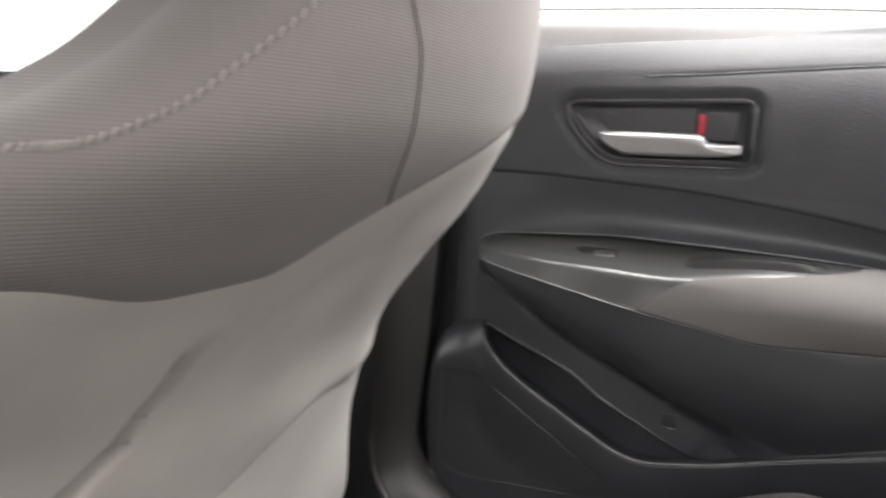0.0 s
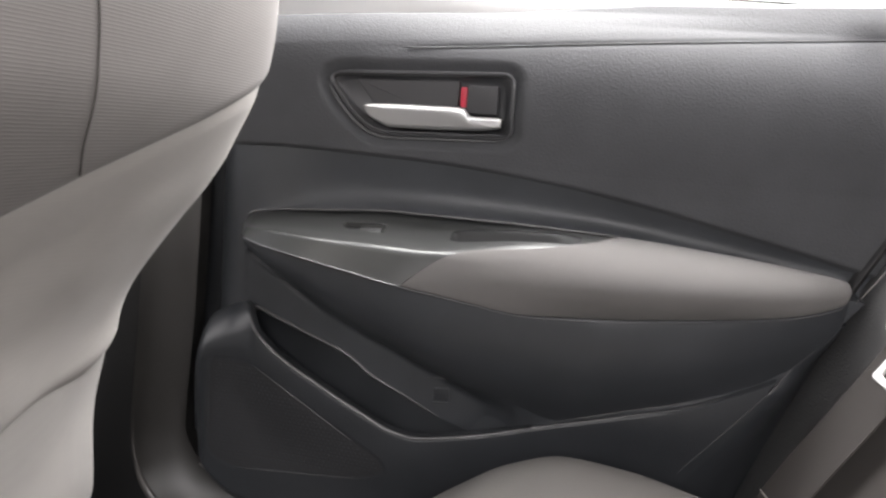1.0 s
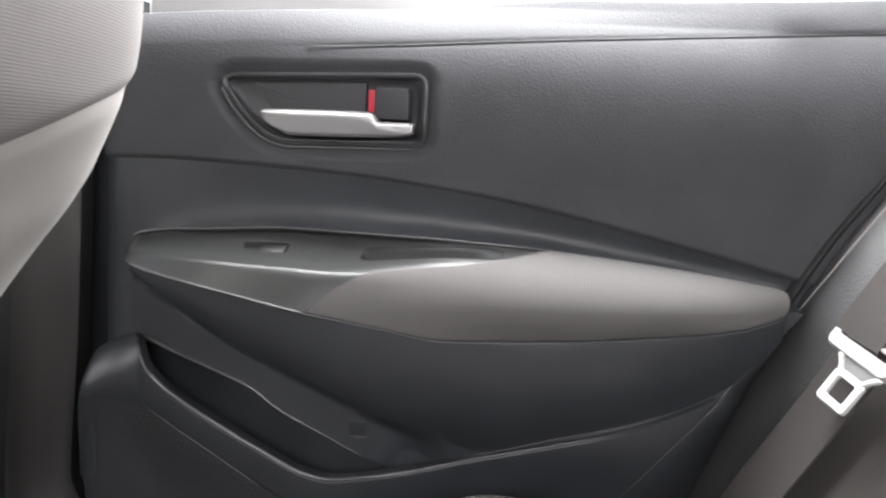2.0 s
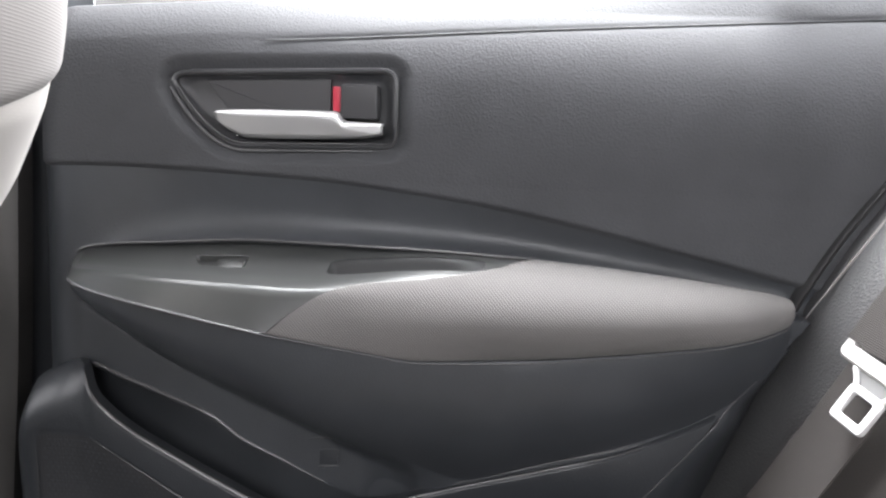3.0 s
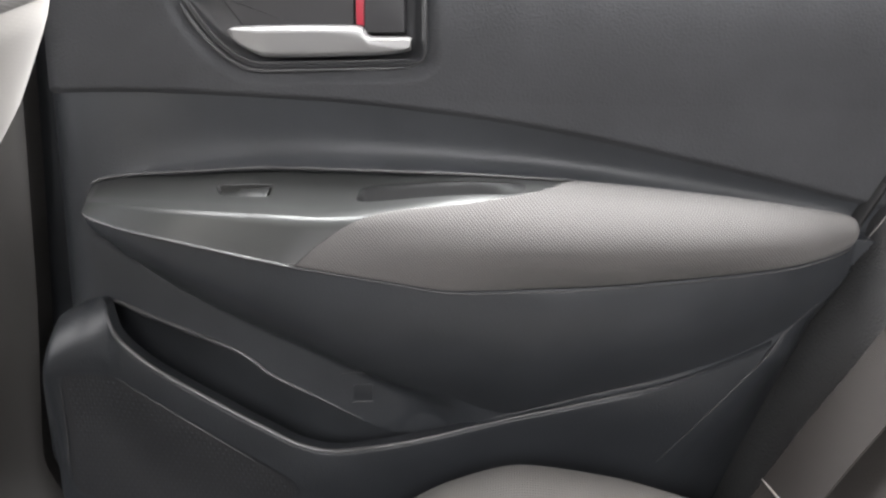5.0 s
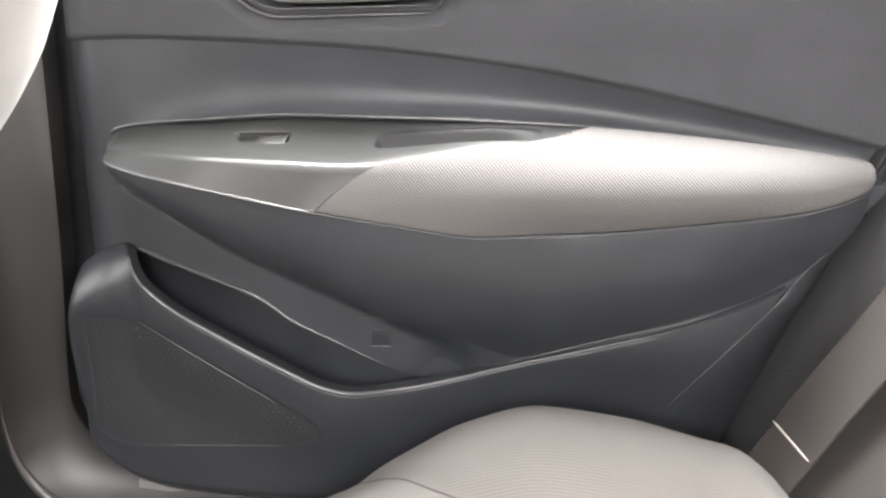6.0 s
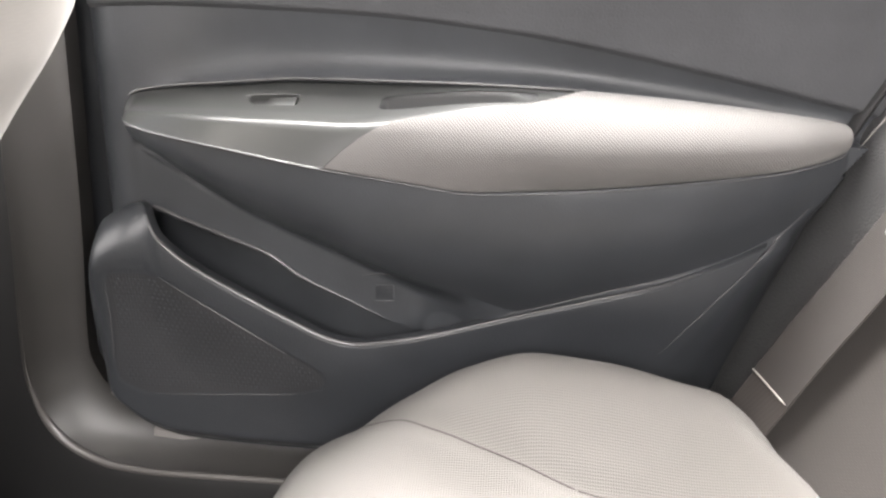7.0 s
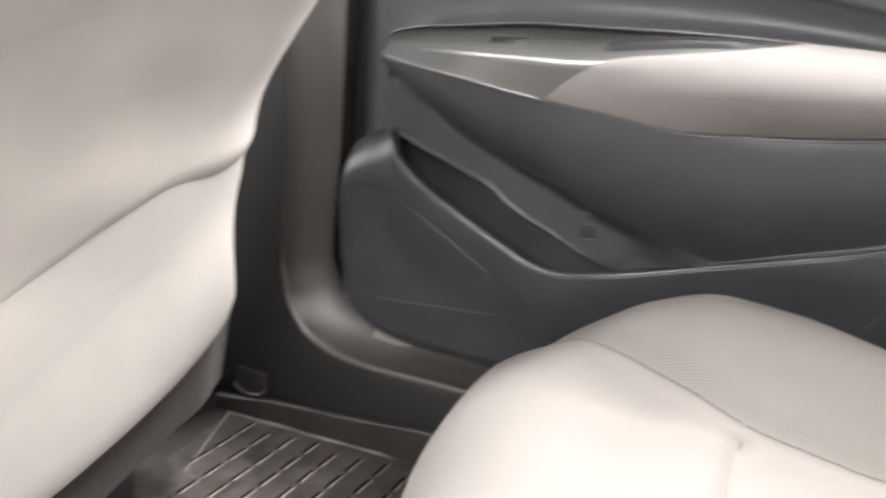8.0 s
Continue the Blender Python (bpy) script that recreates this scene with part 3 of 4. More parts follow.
for (ax, az), (bx, bz) in (((0.0713, 0.4113), (0.0974, 0.4157)), ((0.0817, 0.3896), (0.0991, 0.3910))):
    tube("tab_edge", [(ax + (bx - ax) * k, float(body_y(np.array(ax + (bx - ax) * k), np.array(az + (bz - az) * k))) - 0.0001, az + (bz - az) * k) for k in np.linspace(0, 1, 9)], lambda u: 0.0002 + 0.0004 * math.sin(u * math.pi), BEAD, door, "fine edge of a small tab in the pocket")
part("pocket_tab", prism(rounded([(0.0835, 0.3920), (0.0985, 0.3925), (0.0985, 0.4050), (0.0835, 0.4040)], 0.0015), 0.7034, 0.706, 0.0005), CHARCOAL, door, "small dark tab in the pocket")
xs = np.linspace(0.19, 0.328, 40)
tube("body_edge", [(a, float(body_y(np.array(a), z_lip(a) + 0.0035)) - 0.0002, float(z_lip(a)) + 0.0022 * float(np.sin((a - 0.19) / 0.138 * np.pi)) + 0.0012) for a in xs], 0.00045, BEAD, door, "second fine edge above the pocket's rim")

x = np.linspace(-0.138, 0.050, 120)[None, :].repeat(80, 0)
z = np.linspace(0.300, 0.417, 80)[:, None].repeat(120, 1)
GRILLE_IN = [(px + (-0.045 - px) * 0.03, pz + (0.352 - pz) * 0.05) for px, pz in GRILLE]
grille = sheet("speaker_grille", np.stack([x, wall_y(x, z) - 0.0006, z], 2), GRILLE_MAT, door, "perforated black speaker grille",
      keep=lambda c: distance_to(GRILLE_IN, c[:, 0], c[:, 2]) < 0, back=(0, 0.0004, 0))


def pips(places):
    """Low raised pips of a moulded grille, as one mesh."""
    verts, faces = [], []
    for px, pz in places:
        py, n = float(wall_y(np.array(px), np.array(pz))) - 0.0005, len(verts)
        verts += [(px + 0.0014 * math.cos(a) * 1.2, py, pz + 0.0014 * math.sin(a)) for a in np.arange(6) * math.pi / 3]
        verts += [(px + 0.0007 * math.cos(a) * 1.2, py - 0.00022, pz + 0.0007 * math.sin(a)) for a in np.arange(6) * math.pi / 3]
        faces += [(n + k, n + (k + 1) % 6, n + 6 + (k + 1) % 6, n + 6 + k) for k in range(6)] + [tuple(n + 6 + k for k in range(6))]
    me = bpy.data.meshes.new("grille_texture")
    me.from_pydata((np.array(verts) * UNIT).tolist(), [], faces)
    return me


cells = [(-0.134 + 0.0046 * i + 0.0023 * (j % 2), 0.300 + 0.0040 * j) for i in range(40) for j in range(28)]
fit = distance_to(GRILLE_IN, np.array([c[0] for c in cells]), np.array([c[1] for c in cells])) < -0.004
tagged(link_mesh("grille_texture", pips([c for c, ok in zip(cells, fit) if ok]), CHARCOAL, grille, "rows of small moulded pips"), kind="stuff")
for ends in (((-0.087, 0.4130), (0.0148, 0.3520)), ((-0.1043, 0.3030), (0.0200, 0.3125)), ((-0.1330, 0.4030), (-0.1370, 0.3300))):
    track = [(ends[0][0] + (ends[1][0] - ends[0][0]) * k, ends[0][1] + (ends[1][1] - ends[0][1]) * k - (0.0012 * math.sin(k * math.pi) if ends[0][1] < 0.32 else 0)) for k in np.linspace(0, 1, 24)]
    tube("grille_seam", [(px, float(wall_y(np.array(px), np.array(pz))) - 0.0008, pz) for px, pz in track], lambda u: 0.0002 + 0.0004 * math.sin(u * math.pi) ** 0.6, BEAD, door, "fine raised edge of the speaker panel")


def inset(outline, by):
    """An outline drawn in by that much along its normals."""
    out, n = [], len(outline)
    turn = sum(outline[i - 1][0] * outline[i][1] - outline[i][0] * outline[i - 1][1] for i in range(n))
    for i in range(n):
        way = Vector(outline[(i + 1) % n]) - Vector(outline[i - 1])
        normal = Vector((-way[1], way[0])).normalized() * (1 if turn > 0 else -1)
        out.append(tuple(Vector(outline[i]) + normal * by))
    return out


def rings(layers, cap=True):
    """Joins closed outlines (outline, y) one after another."""
    bm, made = bmesh.new(), []
    for outline, y in layers:
        made.append([bm.verts.new((px, y, pz)) for px, pz in outline])
    for a, b in zip(made, made[1:]):
        for k in range(len(a)):
            bm.faces.new((a[k - 1], a[k], b[k], b[k - 1]))
    if cap:
        bm.faces.new(made[-1])
    return bm


# handle set: bowl, frame, silver lever, lock knob with its red mark
def shrunk(outline, by):
    """An outline drawn in to its middle by that much on each side."""
    low, high = np.min(outline, 0), np.max(outline, 0)
    return [tuple((low + high) / 2 + (np.array(p) - (low + high) / 2) * (1 - 2 * by / (high - low))) for p in outline]


part("handle_bowl", rings([(inset(BEZEL, 0.003), 0.709), (shrunk(BEZEL, 0.0045), 0.7095), (shrunk(BEZEL, 0.0080), 0.7140), (shrunk(BEZEL, 0.0105), 0.7150)]), GLOSS, door, "black handle recess")
part("recess_panel", prism(rounded([(-0.0100, 0.6855), (0.0855, 0.6895), (0.0855, 0.6500), (0.0190, 0.6490)], [0.003, 0.002, 0.002, 0.006]), 0.7100, 0.7155, 0.0012), KNOB, door, "black panel inside the handle recess", sharp=8)
part("handle_frame", rings([(BEZEL, 0.7085), (inset(BEZEL, 0.0006), 0.7045), (inset(BEZEL, 0.0022), 0.7038), (inset(BEZEL, 0.0040), 0.7050), (inset(BEZEL, 0.0046), 0.7125)], cap=False), FRAME, door, "black plastic handle surround")
for drawn, depth, thick in ((-0.0008, 0.7030, 0.0013), (0.0046, 0.7047, 0.0009)):
    bead = [p for p in inset(BEZEL, drawn) if p[1] < 0.684 and p[0] < 0.128]
    tube("frame_bead", [(px, depth, pz) for px, pz in sorted(bead, key=lambda p: p[0] - 2 * p[1])], thick, BEAD, door, "fine edge of the handle surround in a highlight tone")
lever_top = spline((0.0, 0.6612), (0.002, 0.6630), (0.05, 0.6650), (0.088, 0.6655), (0.093, 0.6645), (0.099, 0.6585), (0.1245, 0.6582), (0.1265, 0.6572))
lever_low = spline((0.0, 0.6598), (0.002, 0.6565), (0.016, 0.6470), (0.026, 0.6437), (0.094, 0.6455), (0.1245, 0.6488), (0.1265, 0.6500))
x, z, v = between(0.0, 0.1265, 120, lever_low, lever_top, 36)
swoop = ease(0.045, 0.098, x - 0.045 * (1 - v))
y = 0.6925 + 0.0065 * np.clip((v - 0.74) / 0.26, 0, 1) ** 2 + 0.004 * np.clip((0.16 - v) / 0.16, 0, 1) ** 2 + 0.0035 * (1 - v) * (1 - swoop) - 0.0045 * (1 - v) * swoop + 0.0015 * swoop
y = y + 0.004 * (1 - ease(0.0, 0.006, x)) ** 2
sheet("door_lever", np.stack([x, y, z], 2), SILVER, door, "satin silver door pull lever", back=(0, 0.008, 0), lip=0.001, sharp=55)
lock = part("lock_knob", prism(rounded([(0.0940, 0.6605), (0.1220, 0.6605), (0.1215, 0.6860), (0.0945, 0.6855)], 0.0025), 0.7015, 0.722, 0.0015), KNOB, door, "black lock knob")
part("red_mark", prism(rounded([(0.0885, 0.6660), (0.0937, 0.6655), (0.0937, 0.6835), (0.0880, 0.6835)], 0.001), 0.7040, 0.716, 0.0006), RED, lock, "red unlocked mark")

# window of the door
x = np.linspace(-0.15, 0.53, 24)[None, :].repeat(14, 0)
k = np.linspace(0, 1, 14)[:, None].repeat(24, 1)
pane = sheet("window_pane", np.stack([x, 0.802 - 0.225 * k ** 1.15, 0.782 + 0.318 * k], 2), GLASS, door, "clear window glass", back=(0, 0.004, 0))
pane.visible_shadow = False
tube("outer_weatherstrip", [(a, 0.806, 0.7925 - 0.008 * ease(0.1, 0.4, a)) for a in np.linspace(-0.14, 0.395, 20)], 0.0011, RUBBER, door, "thin black rubber weatherstrip")
part("window_divider", prism(rounded([(0.416, 0.786), (0.440, 0.786), (0.452, 0.806), (0.507, 1.02), (0.485, 1.02), (0.430, 0.806)], 0.004), 0.752, 0.772, 0.003), RUBBER, door, "black window divider bar")
part("outer_skin", box((-0.15, 0.81, 0.18), (0.60, 0.825, 0.785), 0.004), PAINT, door, "painted outer door skin")


def y_trim_end(z):
    """How far out the door's trim stands along its rear edge."""
    low = wall_y(x_trim_end(z), np.minimum(z, z_lip(x_trim_end(z)) - 0.004))
    return low + (body_y(x_trim_end(z), z) - low) * ease(0.443, 0.462, z)


x_rear = spline((0.20, 0.322), (0.332, 0.362), (0.416, 0.392), (0.493, 0.419), (0.537, 0.433), (0.579, 0.454), (0.613, 0.476), (0.72, 0.555), (0.80, 0.62))
z = np.linspace(0.245, 0.508, 60)[:, None].repeat(24, 1)
k = np.linspace(0, 1, 24)[None, :].repeat(60, 0)
x = x_trim_end(z) + (x_rear(z) + 0.012 - x_trim_end(z)) * k
sheet("rear_corner_trim", np.stack([x, y_trim_end(z) + 0.0005 + (0.7075 + 0.0225 * (1 - ease(0.46, 0.534, z)) - y_trim_end(z)) * k ** 2.2, z], 2), CHARCOAL, door, "charcoal rear corner of the door trim", back=(0, 0.014, 0))
zs = np.linspace(0.358, 0.486, 44)
tube("trim_edge", [(float(x_trim_end(a)), float(y_trim_end(a)) - 0.0002, float(a)) for a in zs], lambda u: 0.0002 + 0.0004 * math.sin(u * math.pi), BEAD, door, "thin edge where the door trim ends")

# rubber seal behind the door and the grained quarter trim beside the seat
z = np.linspace(0.50, 0.80, 60)[:, None].repeat(14, 1)
u = np.linspace(0, 1, 14)[None, :].repeat(60, 0)
seal = sheet("door_seal", np.stack([x_rear(z) + (-0.006 + 0.012 * u) * ease(0.48, 0.56, z), 0.704 - 0.008 * np.sin(u * np.pi) * ease(0.49, 0.56, z), z], 2), RUBBER, back=(0, 0.02, 0))
tagged(seal, "black rubber door seal", "seal", kind="structure")
z = np.linspace(0.20, 0.80, 120)[:, None].repeat(50, 1)
u = np.linspace(0, 1, 50)[None, :].repeat(120, 0)
quarter = sheet("trim_quarter", np.stack([x_rear(z) + 0.0060 + 0.072 * (1 - np.cos(u * np.pi / 2)), 0.734 - 0.106 * np.sin(u * np.pi / 2), z], 2), QUARTER, back=(0.02, 0.01, 0))
# Added cord that draws the quarter trim's bright edge in the lit grey.
tagged(tube("seal_edge", [(0.4345 + 0.66 * (a - 0.53), 0.688, a) for a in np.linspace(0.528, 0.74, 30)], lambda u: 0.0003 + 0.0010 * float(ease(0.0, 0.25, u)), SEAL_GREY), "thin edge line beside the rear door seal in a lit grey", "seal", kind="structure")
tagged(quarter, "grey leather-grained quarter trim beside the rear seat", "side trim", kind="structure")

# seat belt with its tongue
belt = thing("seat_belt", (0.377, 0.633, 0.36), "grey woven seat belt with bare metal tongue against the trim", "seat belt")
BELT_UP, BELT_ACROSS = Vector((0.53, -0.03, 0.885)).normalized(), Vector((0.012, -0.034, -0.009)).normalized()
BELT_FACE = BELT_UP.cross(BELT_ACROSS).normalized()
if BELT_FACE.y > 0:
    BELT_FACE = -BELT_FACE
BELT_FOOT = Vector((0.371, 0.646, 0.373))


def on_belt(along, across, lift=0.0):
    lift = lift + 0.005 * float(ease(0.0, 0.12, along))  # the belt bows away from the seat towards its tongue
    return BELT_FOOT + BELT_UP * along + BELT_ACROSS * across + BELT_FACE * lift


def band(name, a0, a1, w0, w1, lift, mat, parent, label=""):
    grid = np.array([[on_belt(a0 + (a1 - a0) * i / 40, w0 + (w1 - w0) * j / 8, lift + 0.0012 * math.sin(i / 5)) for j in range(9)] for i in range(41)])
    return sheet(name, grid, mat, parent, label, back=tuple(-BELT_FACE * 0.0016))


band("webbing", 0.0, 0.1765, 0.0, 0.041, 0.003, WEBBING, belt, "grey ribbed webbing")
band("webbing", 0.1735, 0.46, 0.0, 0.041, 0.0200, WEBBING, belt, "grey ribbed webbing drawn through the tongue")
band("webbing_fold", -0.11, 0.006, 0.0005, 0.0405, 0.0005, WEBBING_LIT, belt, "folded webbing end, toned lighter for its light")
tube("stitch_bar", [on_belt(0.001, w, 0.0052) for w in np.linspace(0.001, 0.040, 9)], 0.0008, PALE_THREAD, belt, "pale stitched bar")


def on_plate(outline, low, high, bevel):
    """A plate in the belt's own plane: outline in (across, along)."""
    bm = prism(outline, -high, -low, bevel)
    for vert in bm.verts:
        vert.co = on_belt(vert.co.z, vert.co.x, 0.008 - vert.co.y)
    return bm


bar_out = rounded([(0.0000, 0.1610), (0.0580, 0.1610), (0.0580, 0.1800), (0.0000, 0.1800)], 0.007, 6)
slot = rounded([(0.0070, 0.1715), (0.0510, 0.1715), (0.0510, 0.1765), (0.0070, 0.1765)], 0.002, 6)
bm = rings([(bar_out, -0.004), (bar_out, -0.010), (inset(bar_out, 0.0015), -0.0120), (slot, -0.0115), (slot, -0.004), (bar_out, -0.004)], cap=False)
for vert in bm.verts:
    vert.co = on_belt(vert.co.z, vert.co.x, 0.008 - vert.co.y)
bmesh.ops.remove_doubles(bm, verts=bm.verts, dist=1e-6)
tongue = part("tongue_bar", bm, PALE_PLASTIC, belt, "pale plastic-covered tongue bar with a slot")
part("tongue_neck", on_plate(rounded([(0.0230, 0.1495), (0.0470, 0.1495), (0.0545, 0.1625), (0.0155, 0.1625)], [0.002, 0.002, 0.001, 0.001]), 0.0070, 0.0085, 0.0005), GREY_PLASTIC, tongue, "neck between bar and ring, shade put into its grey")
ring_out = rounded([(0.0215, 0.1275), (0.0485, 0.1275), (0.0485, 0.1530), (0.0215, 0.1530)], 0.004, 5)
hole = rounded([(0.0270, 0.1330), (0.0430, 0.1330), (0.0430, 0.1480), (0.0270, 0.1480)], 0.002, 5)
bm = rings([(ring_out, -0.007), (ring_out, -0.0095), (inset(ring_out, 0.0008), -0.0103), (inset(hole, -0.0008), -0.0103), (hole, -0.0095), (hole, -0.007), (ring_out, -0.007)], cap=False)
for vert in bm.verts:
    vert.co = on_belt(vert.co.z, vert.co.x, 0.008 - vert.co.y)
bmesh.ops.remove_doubles(bm, verts=bm.verts, dist=1e-6)
part("tongue_ring", bm, CHROME, tongue, "bright metal ring with a rectangular hole")
for way in (-1, 1):
    tube("tongue_arm", [on_belt(0.150 + 0.0115 * k, 0.0350 + way * (0.0105 + 0.0095 * k ** 1.8), 0.0168) for k in np.linspace(0, 1, 10)], 0.0022, CHROME, tongue, "bright metal arm of the tongue")

# ---- rear seat ----
rear_seat = thing("rear_seat", (0.2, 0.0, 0.15), "light grey cloth rear bench seat with stitched seams and backrest darkened for shade", "car seat")
c_x = spline((0, -0.018), (0.1, -0.006), (0.2, 0.014), (0.3, 0.043), (0.4, 0.080), (0.5, 0.124), (0.6, 0.165), (0.7, 0.212), (0.8, 0.262), (0.9, 0.325), (0.93, 0.346), (0.96, 0.366), (1, 0.390))
c_z = spline((0, 0.150), (0.1, 0.200), (0.2, 0.245), (0.3, 0.287), (0.4, 0.314), (0.5, 0.345), (0.6, 0.370), (0.7, 0.3835), (0.8, 0.379), (0.9, 0.366), (0.93, 0.361), (0.96, 0.347), (1, 0.318))


SEAM_TRACK = [(k[0] * 0.6, k[1]) for k in ((0.36, 0.640), (0.43, 0.6165), (0.49, 0.600), (0.545, 0.584), (0.64, 0.5675), (0.72, 0.554), (0.758, 0.549), (0.86, 0.5425), (0.99, 0.530), (0.8601, 0.5425), (0.7581, 0.549), (0.7201, 0.554), (0.6401, 0.5675), (0.5451, 0.584), (0.4901, 0.600), (0.4301, 0.6165))]
CROSS_TRACK = [(k[0] * 0.6, k[1]) for k in ((0.758, 0.549), (0.75, 0.30), (0.74, 0.0), (0.7501, 0.30))]


def cushion_at(s, y):
    """A place on the cushion: s runs from the front foot over the top to the backrest, y across the car."""
    s, y = np.asarray(s, float), np.asarray(y, float)
    edge = np.clip((y - 0.615) / 0.040, 0, 1)
    x, z = c_x(s), c_z(s)
    lower = (1 - ease(0.53, 0.622, y)) * 0.063 * ease(0.36, 0.68, s) * (1 - 0.5 * ease(0.84, 1.0, s))
    front = (1 - ease(0.40, 0.60, y)) * 0.045 * (1 - ease(0.3, 0.75, s))
    drop = 1 - np.sqrt(np.clip(1 - edge ** 2.4, 0, 1))
    x = x + front + drop * 0.02 * (1 - s)
    x = x - ease(0.25, 0.34, x) * (np.clip(y - 0.594, 0, 0.06) * 0.3 + np.clip(y - 0.594, -0.14, 0) * 0.85)
    bolster = np.clip(distance_to(SEAM_TRACK, s * 0.6 + 0 * y, y + 0 * s), 0, 1)
    cross = np.clip(distance_to(CROSS_TRACK, s * 0.6 + 0 * y, y + 0 * s), 0, 1)
    z = z - np.maximum(0.0035 * np.exp(-(bolster / 0.009) ** 2), 0.0060 * np.exp(-(cross / 0.0075) ** 2) * (1 - ease(0.522, 0.550, y)))
    return np.stack([x + 0 * y, y + 0 * s, z + 0.006 - lower - drop * 0.16 * ease(0.0, 0.4, s)], -1)


s = np.linspace(0, 1, 90)[:, None].repeat(150, 1)
y = np.concatenate([np.linspace(-0.62, 0.38, 50), np.linspace(0.385, 0.6545, 100)])[None, :].repeat(90, 0)
cushion = sheet("cushion", cushion_at(s, y), SEAT_CLOTH, rear_seat, "light grey knitted cushion cover", back=(0.01, 0, -0.02))


def cushion_seam(name, knots, mat=SEAM_THREAD, radius=0.0008):
    track = np.linspace(0, 1, 60)
    s_of, y_of = spline(*[(k[0], k[1]) for k in knots]), spline(*[(k[0], k[2]) for k in knots])
    places = cushion_at(s_of(track), y_of(track))
    tube(name, [tuple(p + (0, 0, -0.0003)) for p in places], radius, mat, cushion)


cushion_seam("bolster_seam", [(0, 0.36, 0.640), (0.15, 0.43, 0.6165), (0.3, 0.49, 0.600), (0.45, 0.545, 0.584), (0.66, 0.64, 0.5675), (0.88, 0.72, 0.554), (1, 0.758, 0.549)])
cushion_seam("rear_seam", [(0, 0.758, 0.549), (0.5, 0.86, 0.5425), (1, 0.99, 0.530)])
cushion_seam("cross_seam", [(0, 0.7578, 0.543), (0.5, 0.75, 0.30), (1, 0.74, 0.0)], radius=0.0011)
part("cushion_base", box((0.04, -0.60, 0.145), (0.40, 0.585, 0.25), 0.02), CARPET, rear_seat, "dark seat base")

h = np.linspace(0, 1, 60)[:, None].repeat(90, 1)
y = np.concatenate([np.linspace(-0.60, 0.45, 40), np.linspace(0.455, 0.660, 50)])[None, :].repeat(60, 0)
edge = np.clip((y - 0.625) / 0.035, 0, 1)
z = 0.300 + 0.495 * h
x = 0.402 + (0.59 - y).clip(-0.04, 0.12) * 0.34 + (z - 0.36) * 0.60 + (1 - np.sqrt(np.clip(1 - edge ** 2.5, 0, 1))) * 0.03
sheet("backrest", np.stack([x, y, z], 2), SHADED_CLOTH, rear_seat, "cloth backrest cover, shade put into its colour", back=(0.12, 0, -0.03))

# ---- front seat ----
seat = thing("front_seat", (-0.3, 0.31, 0.145), "light grey cloth front seat seen from behind, with stitched back panel", "car seat")
x_back = spline((0.18, -0.165), (0.30, -0.156), (0.38, -0.153), (0.457, -0.1375), (0.482, -0.131), (0.55, -0.090), (0.594, -0.062), (0.66, -0.030), (0.70, -0.024), (0.76, -0.022), (0.88, -0.03), (0.96, -0.06))
y_inner = spline((0.18, 0.05), (0.56, 0.058), (0.62, 0.100), (0.66, 0.160), (0.69, 0.197), (0.71, 0.217), (0.80, 0.252), (0.96, 0.28))
y_outer = spline((0.18, 0.553), (0.34, 0.553), (0.40, 0.558), (0.45, 0.566), (0.52, 0.561), (0.70, 0.556), (0.80, 0.54), (0.96, 0.44))


def seat_at(y_unit, z, proud=0.0, fuller=0.0):
    """A place on the seat's back: y_unit runs from the inner side (-1) to the outer (1) and wraps round both."""
    mid, half = (y_inner(z) + y_outer(z)) / 2, (y_outer(z) - y_inner(z)) / 2
    turn = np.clip(y_unit, -1, 1) * np.pi / 2
    side = np.sign(turn) * np.abs(np.sin(turn)) ** 0.55
    deep = np.cos(turn) ** (0.75 - 0.45 * (1 - ease(0.33, 0.43, z)) * (turn > 0))
    y = mid + (half + proud) * side
    crown = 0.020 * ease(0.50, 0.66, z) * (1 - (side * 0.98) ** 2)
    x = x_back(z) - 0.055 + (0.055 + proud) * deep + crown + fuller * deep
    y = y + 0.034 * (1 - deep) * ease(0.60, 0.68, z) * (side < 0)
    return np.stack([x, y, z + 0 * y], -1)


def seat_sheet(name, low, high, proud, mat, label, rows=100, puff=0.0, sink=0.0, wrinkle=0.0, groove=None):
    u = np.linspace(-1, 1, 240)[None, :].repeat(rows, 0)
    k = np.linspace(0, 1, rows)[:, None].repeat(240, 1)
    base = seat_at(u, np.full_like(u, 0.5))[..., 1]
    lo, hi = low(base), high(base)
    z = lo + (hi - lo) * k
    roll = 1 - (1 - np.clip(k * (hi - lo) / 0.022, 0, 1)) ** 2
    grid = seat_at(u, z, proud * roll + puff * np.sin(k * np.pi) ** 0.7 - sink * (1 - roll))
    if groove is not None:
        grid[..., 0] -= 0.022 * np.exp(-(distance_to(groove, grid[..., 1], grid[..., 2]).clip(0) / 0.0042) ** 2) * (1 - ease(0.52, 0.55, grid[..., 2]))
    if wrinkle:
        calm = np.clip((hi - 0.032 - z) / 0.045, 0, 1)
        for place, free in zip(grid.reshape(-1, 3), calm.ravel()):
            place[0] += free * wrinkle * (noise.noise((place[1] * 7 + 3, place[2] * 11 - place[1] * 6, 1.7)) + 0.15 * noise.noise((place[1] * 18, place[2] * 14, 5.1)))
    return sheet(name, grid, mat, seat, label, back=(-0.03, 0, 0), sharp=60)


